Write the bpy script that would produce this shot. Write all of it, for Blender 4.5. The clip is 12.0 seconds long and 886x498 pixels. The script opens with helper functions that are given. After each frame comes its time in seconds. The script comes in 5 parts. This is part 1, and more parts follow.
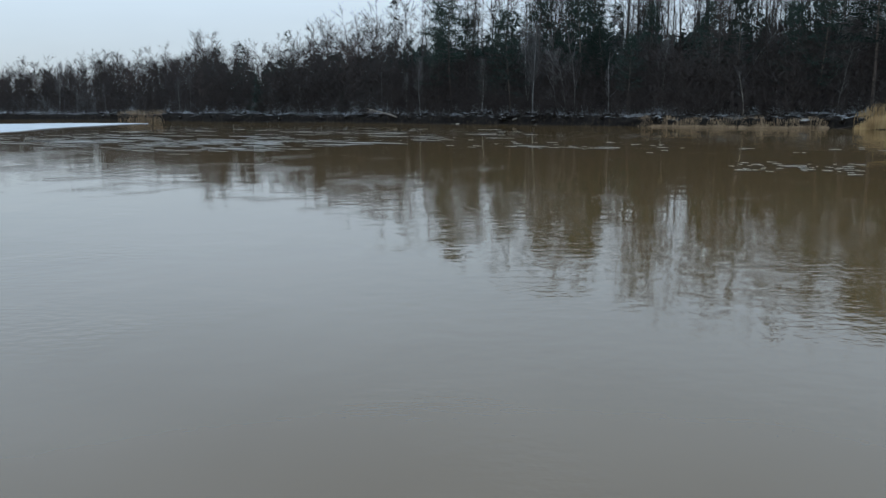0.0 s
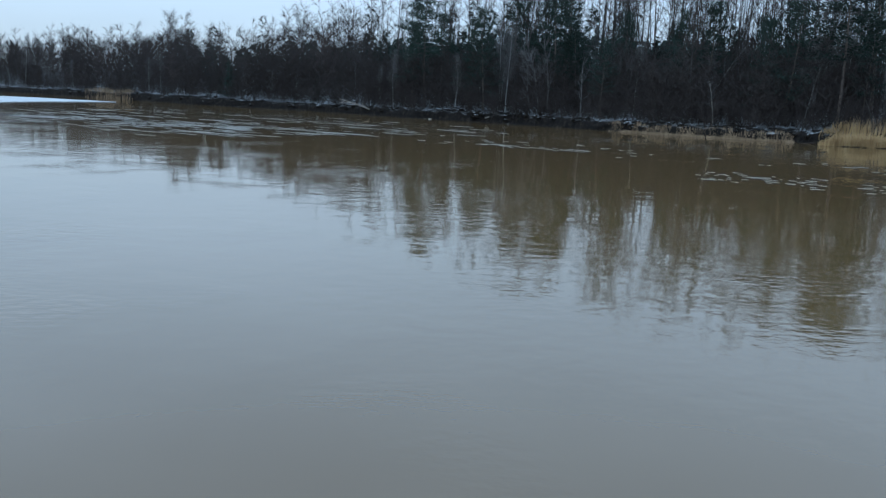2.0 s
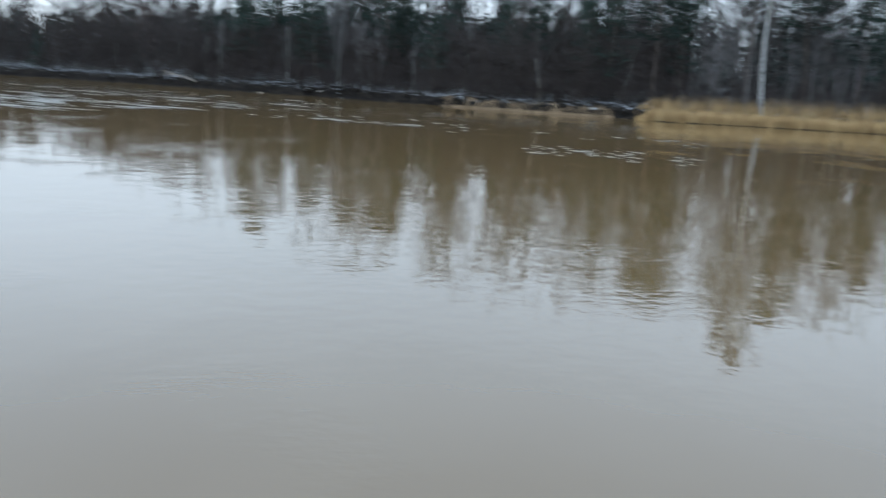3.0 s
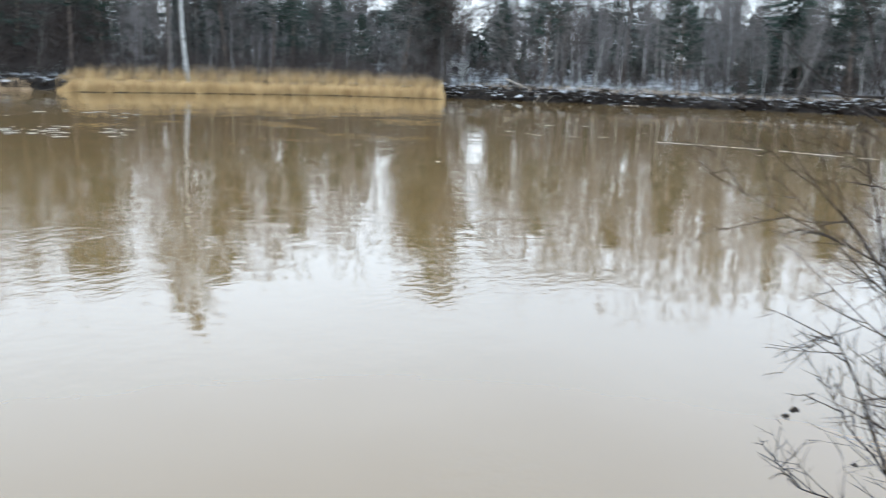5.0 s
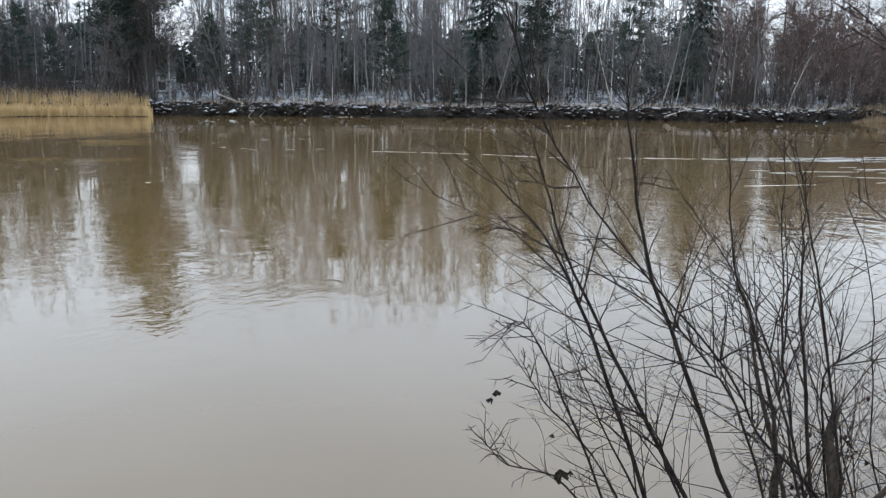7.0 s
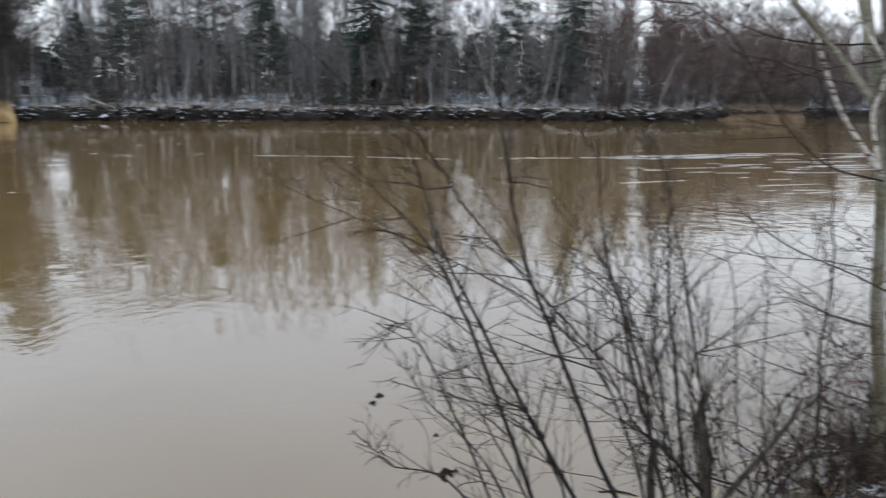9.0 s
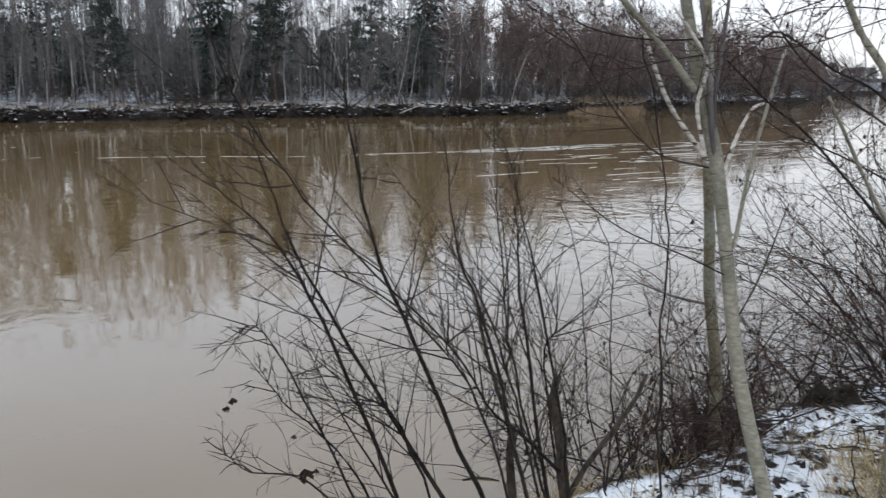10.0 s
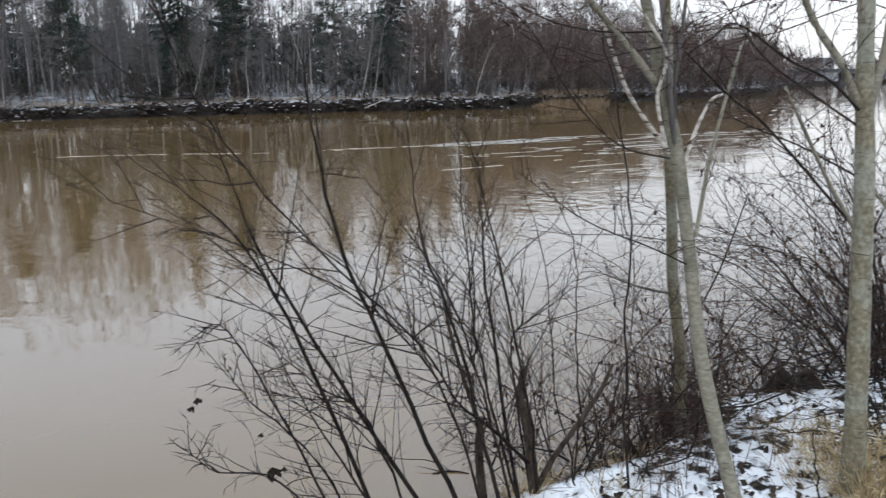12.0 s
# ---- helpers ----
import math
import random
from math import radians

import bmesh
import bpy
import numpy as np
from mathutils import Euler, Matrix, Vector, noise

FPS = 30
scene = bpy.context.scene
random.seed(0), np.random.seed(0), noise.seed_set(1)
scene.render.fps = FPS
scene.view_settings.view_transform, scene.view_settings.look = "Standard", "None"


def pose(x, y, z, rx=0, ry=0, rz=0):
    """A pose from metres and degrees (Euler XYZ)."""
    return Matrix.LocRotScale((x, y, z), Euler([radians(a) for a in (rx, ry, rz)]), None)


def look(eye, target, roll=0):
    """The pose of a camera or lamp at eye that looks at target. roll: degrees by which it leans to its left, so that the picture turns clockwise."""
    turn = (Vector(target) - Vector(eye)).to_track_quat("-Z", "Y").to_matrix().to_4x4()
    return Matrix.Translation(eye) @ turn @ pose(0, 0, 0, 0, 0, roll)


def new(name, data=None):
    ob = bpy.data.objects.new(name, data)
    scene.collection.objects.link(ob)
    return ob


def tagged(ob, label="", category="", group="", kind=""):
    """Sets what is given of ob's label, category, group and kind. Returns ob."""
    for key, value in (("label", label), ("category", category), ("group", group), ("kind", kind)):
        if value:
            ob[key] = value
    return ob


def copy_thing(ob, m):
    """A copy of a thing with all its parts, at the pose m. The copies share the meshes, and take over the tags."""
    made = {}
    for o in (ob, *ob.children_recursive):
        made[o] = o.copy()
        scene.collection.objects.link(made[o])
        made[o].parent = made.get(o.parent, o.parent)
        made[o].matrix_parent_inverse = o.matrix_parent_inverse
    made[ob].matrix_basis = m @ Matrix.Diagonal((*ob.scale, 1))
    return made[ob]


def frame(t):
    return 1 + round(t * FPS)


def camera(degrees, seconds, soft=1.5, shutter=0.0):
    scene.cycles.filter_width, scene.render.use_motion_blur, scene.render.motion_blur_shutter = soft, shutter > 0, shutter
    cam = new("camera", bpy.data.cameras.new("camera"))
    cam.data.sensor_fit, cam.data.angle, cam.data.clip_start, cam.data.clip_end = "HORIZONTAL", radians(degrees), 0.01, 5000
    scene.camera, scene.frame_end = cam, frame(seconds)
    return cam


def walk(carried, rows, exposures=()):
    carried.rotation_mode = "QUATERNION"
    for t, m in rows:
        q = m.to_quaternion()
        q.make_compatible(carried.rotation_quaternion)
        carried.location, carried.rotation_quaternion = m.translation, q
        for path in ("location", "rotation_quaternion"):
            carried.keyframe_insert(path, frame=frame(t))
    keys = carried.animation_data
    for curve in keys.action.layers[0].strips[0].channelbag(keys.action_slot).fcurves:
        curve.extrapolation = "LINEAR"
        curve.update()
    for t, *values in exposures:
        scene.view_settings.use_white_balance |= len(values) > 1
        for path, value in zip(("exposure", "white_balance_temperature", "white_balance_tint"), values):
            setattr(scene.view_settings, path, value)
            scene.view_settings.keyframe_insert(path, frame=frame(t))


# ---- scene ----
WALK = [
    (0.0, pose(0.001, 0.35, 3.0, 79.65, 0.84, -0.14)),
    (0.5, pose(0.007, 0.35, 3.0, 78.7, 0.53, -1.18)),
    (1.0, pose(-0.003, 0.35, 3.0, 78.03, -0.97, 0.42)),
    (1.5, pose(0.005, 0.35, 3.0, 79.7, -0.98, -0.87)),
    (2.0, pose(0.012, 0.35, 3.0, 79.35, -2.21, -1.9)),
    (2.5, pose(0.026, 0.349, 3.0, 79.16, -2.01, -4.19)),
    (3.0, pose(0.079, 0.341, 3.0, 78.14, -2.95, -13.03)),
    (3.5, pose(0.152, 0.315, 3.0, 78.12, -4.03, -25.78)),
    (3.7, pose(0.176, 0.302, 3.0, 78.07, -3.82, -30.23)),
    (5.3, pose(0.286, 0.202, 3.0, 77.55, -1.67, -54.83)),
    (5.5, pose(0.298, 0.184, 3.0, 77.5, -1.58, -58.31)),
    (6.0, pose(0.316, 0.151, 3.0, 77.61, -1.6, -64.38)),
    (6.5, pose(0.325, 0.131, 3.0, 78.6, -1.3, -68.05)),
    (8.5, pose(0.329, 0.119, 3.0, 79.47, -0.12, -70.21)),
    (9.0, pose(0.341, 0.08, 3.0, 79.17, -0.51, -76.86)),
    (9.5, pose(0.347, 0.043, 3.0, 79.04, -0.11, -82.92)),
    (10.0, pose(0.349, 0.021, 3.0, 78.94, 0.06, -86.48)),
    (10.5, pose(0.35, 0.007, 3.0, 78.71, 0.16, -88.84)),
    (11.0, pose(0.35, -0.004, 3.0, 78.74, 0.28, -90.58)),
    (11.5, pose(0.35, -0.005, 3.0, 78.77, 0.58, -90.89)),
    (12.0, pose(0.35, 0.007, 3.0, 78.54, 0.63, -88.86)),
]
EXPOSURES = [(0.0, -0.39, 6050, 5), (0.5, -0.30, 5700, 2), (1.0, -0.24, 5650, 2), (1.5, -0.26, 5500, 2), (2.6, -0.29, 5350, 2), (3.0, 0.36, 6000, 6), (3.5, 0.86, 6250, 8), (5.5, 1.18, 6450, 9), (6.2, 1.16, 6500, 10), (6.7, 0.62, 6500, 10),
             (8.5, 0.49, 6600, 11), (9.5, 0.37, 6800, 13), (11.0, 0.28, 6800, 13), (12.0, 0.40, 6800, 13)]
cam = camera(55.70, 12.0, soft=1.3, shutter=0.5)
walk(cam, WALK, EXPOSURES)

# ---- world and sun: a grey overcast winter day ----
world = bpy.data.worlds.new("overcast_sky")
scene.world = world
world.use_nodes = True
wn, wl = world.node_tree.nodes, world.node_tree.links
wn.clear()
w_out = wn.new("ShaderNodeOutputWorld")
w_bg = wn.new("ShaderNodeBackground")
w_sky = wn.new("ShaderNodeTexSky")
w_sky.sky_type = "NISHITA"
w_sky.sun_disc = False
w_sky.sun_elevation = radians(30)
w_sky.sun_rotation = radians(-75)
w_tc = wn.new("ShaderNodeTexCoord")
w_map = wn.new("ShaderNodeMapping")
w_map.inputs["Scale"].default_value = (1.0, 1.0, 3.2)
w_cloud = wn.new("ShaderNodeTexNoise")
w_cloud.inputs["Scale"].default_value = 1.7
w_cloud.inputs["Detail"].default_value = 5.0
w_ramp = wn.new("ShaderNodeValToRGB")
w_ramp.color_ramp.elements[0].position, w_ramp.color_ramp.elements[0].color = 0.3, (6.9, 7.4, 7.95, 1)
w_ramp.color_ramp.elements[1].position, w_ramp.color_ramp.elements[1].color = 0.7, (8.6, 9.0, 9.45, 1)
w_mix = wn.new("ShaderNodeMix")
w_mix.data_type = "RGBA"
w_mix.inputs["Factor"].default_value = 0.88
wl.new(w_tc.outputs["Generated"], w_map.inputs["Vector"])
wl.new(w_map.outputs["Vector"], w_cloud.inputs["Vector"])
wl.new(w_cloud.outputs["Fac"], w_ramp.inputs["Fac"])
wl.new(w_sky.outputs["Color"], w_mix.inputs["A"])
wl.new(w_ramp.outputs["Color"], w_mix.inputs["B"])
# an overcast sky is about three times as bright overhead as at the horizon
w_sep = wn.new("ShaderNodeSeparateXYZ")
w_grad = wn.new("ShaderNodeMix")
w_grad.data_type, w_grad.clamp_factor = "RGBA", True
w_grad.inputs["A"].default_value, w_grad.inputs["B"].default_value = (1.0, 1.0, 1.0, 1), (2.7, 3.25, 3.9, 1)
w_mul = wn.new("ShaderNodeMix")
w_mul.data_type, w_mul.blend_type = "RGBA", "MULTIPLY"
w_mul.inputs["Factor"].default_value = 1.0
wl.new(w_tc.outputs["Generated"], w_sep.inputs["Vector"])
wl.new(w_sep.outputs["Z"], w_grad.inputs["Factor"])
wl.new(w_mix.outputs["Result"], w_mul.inputs["A"])
wl.new(w_grad.outputs["Result"], w_mul.inputs["B"])
wl.new(w_mul.outputs["Result"], w_bg.inputs["Color"])
w_bg.inputs["Strength"].default_value = 0.1
wl.new(w_bg.outputs["Background"], w_out.inputs["Surface"])

sun_data = bpy.data.lights.new("sun", "SUN")
sun_data.energy, sun_data.angle, sun_data.color = 0.6, radians(30), (1.0, 0.96, 0.9)
sun = new("sun", sun_data)
sun.matrix_basis = look((0, 0, 60), (23, -6, 40))


# ---- materials ----
def material(name, rough=0.8, spec=0.3):
    m = bpy.data.materials.new(name)
    m.use_nodes = True
    b = m.node_tree.nodes["Principled BSDF"]
    b.inputs["Roughness"].default_value = rough
    b.inputs["Specular IOR Level"].default_value = spec
    return m, m.node_tree.nodes, m.node_tree.links, b


def ramp(nodes, stops):
    r = nodes.new("ShaderNodeValToRGB")
    while len(r.color_ramp.elements) < len(stops):
        r.color_ramp.elements.new(0.5)
    for e, (p, c) in zip(r.color_ramp.elements, stops):
        e.position, e.color = p, (*c, 1)
    return r


def noise_tex(nodes, links, scale, detail=4.0, stretch=None, coords="Object"):
    tc = nodes.new("ShaderNodeTexCoord")
    n = nodes.new("ShaderNodeTexNoise")
    n.inputs["Scale"].default_value, n.inputs["Detail"].default_value = scale, detail
    if stretch:
        mp = nodes.new("ShaderNodeMapping")
        mp.inputs["Scale"].default_value = stretch
        links.new(tc.outputs[coords], mp.inputs["Vector"])
        links.new(mp.outputs["Vector"], n.inputs["Vector"])
    else:
        links.new(tc.outputs[coords], n.inputs["Vector"])
    return n


def grain(name, stops, scale=8.0, stretch=None, rough=0.9, spec=0.06, bump=0.3, dist=0.01, vary=0.25, detail=5.0):
    """A matt natural surface: noise through a ramp, varied from thing to thing, with fine relief."""
    m, n, l, b = material(name, rough, spec)
    t = noise_tex(n, l, scale, detail, stretch)
    r = ramp(n, stops)
    l.new(t.outputs["Fac"], r.inputs["Fac"])
    info = n.new("ShaderNodeObjectInfo")
    mr = n.new("ShaderNodeMapRange")
    mr.inputs["To Min"].default_value, mr.inputs["To Max"].default_value = 1 - vary, 1 + vary
    l.new(info.outputs["Random"], mr.inputs["Value"])
    hs = n.new("ShaderNodeHueSaturation")
    l.new(r.outputs["Color"], hs.inputs["Color"])
    l.new(mr.outputs["Result"], hs.inputs["Value"])
    l.new(hs.outputs["Color"], b.inputs["Base Color"])
    bp = n.new("ShaderNodeBump")
    bp.inputs["Strength"].default_value, bp.inputs["Distance"].default_value = bump, dist
    l.new(t.outputs["Fac"], bp.inputs["Height"])
    l.new(bp.outputs["Normal"], b.inputs["Normal"])
    return m


# brown twigs, with the shade inside the wood put into the colour
M_TWIG_SHADED = grain("shade_brown_twigs", [(0.3, (0.026, 0.0212, 0.019)), (0.7, (0.07, 0.057, 0.05))], 3.0, vary=0.3)
# grey twigs, lightened against the brown where the woods look brighter
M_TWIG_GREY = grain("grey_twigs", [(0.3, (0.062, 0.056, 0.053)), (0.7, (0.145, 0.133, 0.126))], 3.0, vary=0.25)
M_TWIG_RED = grain("reddish_twigs", [(0.3, (0.055, 0.040, 0.036)), (0.7, (0.125, 0.093, 0.081))], 3.0, vary=0.2)
M_BARK = grain("grey_brown_bark", [(0.3, (0.04, 0.034, 0.03)), (0.7, (0.12, 0.107, 0.098))], 2.5, (4, 4, 0.8), bump=0.6, dist=0.03)
M_BIRCH = grain("white_birch_bark", [(0.30, (0.05, 0.045, 0.04)), (0.42, (0.27, 0.26, 0.24)), (0.7, (0.44, 0.425, 0.40))], 2.2, (1.2, 1.2, 3.5), bump=0.3, vary=0.15)
M_PINE_BARK = grain("pine_bark", [(0.3, (0.045, 0.037, 0.032)), (0.7, (0.12, 0.092, 0.075))], 3.0, (3, 3, 1), bump=0.7, dist=0.03)
M_NEEDLE = grain("dark_needles", [(0.3, (0.014, 0.021, 0.017)), (0.62, (0.034, 0.047, 0.037)), (0.85, (0.065, 0.08, 0.07))], 2.2, bump=0.0, vary=0.3)
M_REED = grain("dry_reed", [(0.25, (0.20, 0.125, 0.058)), (0.55, (0.38, 0.255, 0.122)), (0.8, (0.50, 0.36, 0.19))], 1.3, (1, 1, 0.35), bump=0.0, vary=0.1)
M_REED_BROWN = grain("brown_reed", [(0.25, (0.17, 0.115, 0.07)), (0.75, (0.36, 0.26, 0.165))], 1.3, (1, 1, 0.35), bump=0.0, vary=0.1)
M_REED_DULL = grain("dull_brown_reed", [(0.25, (0.105, 0.075, 0.048)), (0.75, (0.235, 0.172, 0.112))], 1.3, (1, 1, 0.35), bump=0.0, vary=0.1)
M_STRAW = grain("straw_grass", [(0.3, (0.17, 0.118, 0.06)), (0.7, (0.47, 0.355, 0.2))], 9.0, bump=0.0, vary=0.15)
M_STEM = grain("dark_alder_stem", [(0.3, (0.007, 0.0054, 0.0045)), (0.72, (0.030, 0.023, 0.019))], 14.0, (3, 3, 1.2), spec=0.06, bump=0.5, dist=0.003, vary=0.2)
M_OLDSTEM = grain("old_brown_stem", [(0.3, (0.016, 0.012, 0.009)), (0.7, (0.06, 0.046, 0.035))], 12.0, (3, 3, 1.2), bump=0.6, dist=0.004)
M_SPRIG = grain("thin_dark_sprigs", [(0.3, (0.0125, 0.0074, 0.0056)), (0.7, (0.050, 0.031, 0.0238))], 10.0, spec=0.05, bump=0.0, vary=0.2)


def bark(name, fine_stops, patch_stops, patch_scale, patch_mix, fine_scale, stretch, bump):
    """Living bark: fine grain, broad lichen or moss patches over it, and dark cross marks."""
    m, n, l, b = material(name, 0.8, 0.2)
    fine = noise_tex(n, l, fine_scale, 8.0, stretch)
    broad = noise_tex(n, l, patch_scale, 4.0)
    marks = noise_tex(n, l, 7.0, 2.0, (1.0, 1.0, 9.0))
    fr, pr = ramp(n, fine_stops), ramp(n, patch_stops)
    l.new(fine.outputs["Fac"], fr.inputs["Fac"])
    l.new(fine.outputs["Fac"], pr.inputs["Fac"])
    gate = n.new("ShaderNodeMapRange")
    gate.inputs["From Min"].default_value, gate.inputs["From Max"].default_value = patch_mix
    l.new(broad.outputs["Fac"], gate.inputs["Value"])
    mx = n.new("ShaderNodeMix")
    mx.data_type = "RGBA"
    l.new(gate.outputs["Result"], mx.inputs["Factor"])
    l.new(fr.outputs["Color"], mx.inputs["A"])
    l.new(pr.outputs["Color"], mx.inputs["B"])
    dark = n.new("ShaderNodeMapRange")
    dark.inputs["From Min"].default_value, dark.inputs["From Max"].default_value = 0.63, 0.73
    l.new(marks.outputs["Fac"], dark.inputs["Value"])
    mk = n.new("ShaderNodeMix")
    mk.data_type = "RGBA"
    l.new(dark.outputs["Result"], mk.inputs["Factor"])
    l.new(mx.outputs["Result"], mk.inputs["A"])
    mk.inputs["B"].default_value = (0.045, 0.038, 0.03, 1)
    l.new(mk.outputs["Result"], b.inputs["Base Color"])
    bp = n.new("ShaderNodeBump")
    bp.inputs["Strength"].default_value, bp.inputs["Distance"].default_value = bump, 0.005
    l.new(fine.outputs["Fac"], bp.inputs["Height"])
    l.new(bp.outputs["Normal"], b.inputs["Normal"])
    return m


M_ALDER = bark("smooth_grey_bark", [(0.3, (0.112, 0.099, 0.071)), (0.5, (0.144, 0.128, 0.094)), (0.74, (0.206, 0.188, 0.144))], [(0.3, (0.075, 0.07, 0.048)), (0.7, (0.145, 0.135, 0.098))], 4.5, (0.48, 0.62), 22.0, (1.2, 1.2, 2.4), 0.2)
M_MOSSY = bark("mossy_brown_bark", [(0.3, (0.07, 0.057, 0.034)), (0.52, (0.125, 0.106, 0.068)), (0.75, (0.19, 0.17, 0.122))], [(0.3, (0.11, 0.105, 0.076)), (0.7, (0.215, 0.205, 0.158))], 4.0, (0.46, 0.6), 26.0, (1.4, 1.4, 1.3), 0.5)
M_WHITEWOOD = grain("pale_peeling_birch", [(0.36, (0.035, 0.028, 0.022)), (0.45, (0.27, 0.235, 0.195)), (0.75, (0.45, 0.415, 0.365))], 9.0, (0.7, 0.7, 4.0), bump=0.4, dist=0.003, vary=0.05)
M_DEADLEAF = grain("dead_leaf", [(0.3, (0.006, 0.005, 0.0045)), (0.7, (0.03, 0.022, 0.016))], 12.0, bump=0.2, dist=0.003, vary=0.4)
M_LITTER = grain("leaf_litter", [(0.3, (0.008, 0.0065, 0.0055)), (0.7, (0.06, 0.043, 0.03))], 7.0, bump=0.3, dist=0.003)
M_STALK = grain("reddish_dead_stalk", [(0.3, (0.055, 0.038, 0.029)), (0.7, (0.15, 0.108, 0.078))], 9.0, bump=0.0, vary=0.2)
M_ROOT = grain("wet_dark_wood", [(0.3, (0.012, 0.01, 0.009)), (0.7, (0.034, 0.026, 0.021))], 6.0, rough=0.8, spec=0.1, bump=0.7, dist=0.02)
M_PALE = grain("pale_grey_bark", [(0.3, (0.09, 0.082, 0.075)), (0.7, (0.21, 0.195, 0.18))], 3.0, (2, 2, 1), bump=0.4, dist=0.01)
M_LOG = grain("weathered_log", [(0.3, (0.14, 0.11, 0.085)), (0.7, (0.42, 0.36, 0.30))], 3.0, (2, 2, 2), bump=0.5, dist=0.01)
M_ICE = grain("snowy_ice", [(0.3, (0.28, 0.278, 0.274)), (0.7, (0.41, 0.407, 0.40))], 0.35, rough=0.6, spec=0.5, bump=0.2, dist=0.02, vary=0.03)
M_FOAM = grain("brittle_ice", [(0.3, (0.19, 0.178, 0.16)), (0.7, (0.40, 0.392, 0.375))], 2.0, rough=0.5, spec=0.5, bump=0.2, vary=0.05)
M_CONCRETE = grain("dark_weathered_steel", [(0.3, (0.05, 0.052, 0.056)), (0.7, (0.12, 0.12, 0.125))], 0.5, bump=0.2)
M_ROOF = grain("slate_roof", [(0.3, (0.055, 0.05, 0.05)), (0.7, (0.12, 0.11, 0.108))], 0.8, bump=0.3)
M_PLASTER = grain("pale_plaster", [(0.3, (0.42, 0.42, 0.41)), (0.7, (0.6, 0.6, 0.58))], 0.9, bump=0.2)
M_GLASS_DARK, _n, _l, _b = material("dark_window", 0.08, 0.5)
_b.inputs["Base Color"].default_value = (0.02, 0.022, 0.025, 1)


def ground_material(name, low, high, dark, light):
    """Thin wet snow over soil and leaf litter: snow lies where the ground is flat, soil shows on the steep bank face."""
    m, n, l, b = material(name, 0.85, 0.08)
    fine = noise_tex(n, l, 7.5, 8.0)
    broad = noise_tex(n, l, 0.55, 3.0)
    soil_t = noise_tex(n, l, 3.0, 6.0)
    soil = ramp(n, [(0.3, (0.004, 0.0034, 0.003)), (0.55, (0.012, 0.0095, 0.0075)), (0.8, (0.045, 0.034, 0.023))])
    l.new(soil_t.outputs["Fac"], soil.inputs["Fac"])
    snow = ramp(n, [(0.3, dark), (0.7, light)])
    l.new(broad.outputs["Fac"], snow.inputs["Fac"])
    geo = n.new("ShaderNodeNewGeometry")
    sep = n.new("ShaderNodeSeparateXYZ")
    l.new(geo.outputs["True Normal"], sep.inputs["Vector"])
    flat = n.new("ShaderNodeMapRange")
    flat.inputs["From Min"].default_value, flat.inputs["From Max"].default_value = 0.80, 0.97
    l.new(sep.outputs["Z"], flat.inputs["Value"])
    add = n.new("ShaderNodeMath")
    add.operation = "MULTIPLY_ADD"
    l.new(broad.outputs["Fac"], add.inputs[0])
    add.inputs[1].default_value = 0.45
    l.new(fine.outputs["Fac"], add.inputs[2])
    cover = n.new("ShaderNodeMapRange")
    cover.inputs["From Min"].default_value, cover.inputs["From Max"].default_value = low, high
    l.new(add.outputs["Value"], cover.inputs["Value"])
    mul = n.new("ShaderNodeMath")
    mul.operation = "MULTIPLY"
    l.new(cover.outputs["Result"], mul.inputs[0])
    l.new(flat.outputs["Result"], mul.inputs[1])
    mx = n.new("ShaderNodeMix")
    mx.data_type = "RGBA"
    l.new(mul.outputs["Value"], mx.inputs["Factor"])
    l.new(soil.outputs["Color"], mx.inputs["A"])
    l.new(snow.outputs["Color"], mx.inputs["B"])
    l.new(mx.outputs["Result"], b.inputs["Base Color"])
    bp = n.new("ShaderNodeBump")
    bp.inputs["Strength"].default_value, bp.inputs["Distance"].default_value = 0.6, 0.05
    l.new(fine.outputs["Fac"], bp.inputs["Height"])
    l.new(bp.outputs["Normal"], b.inputs["Normal"])
    return m


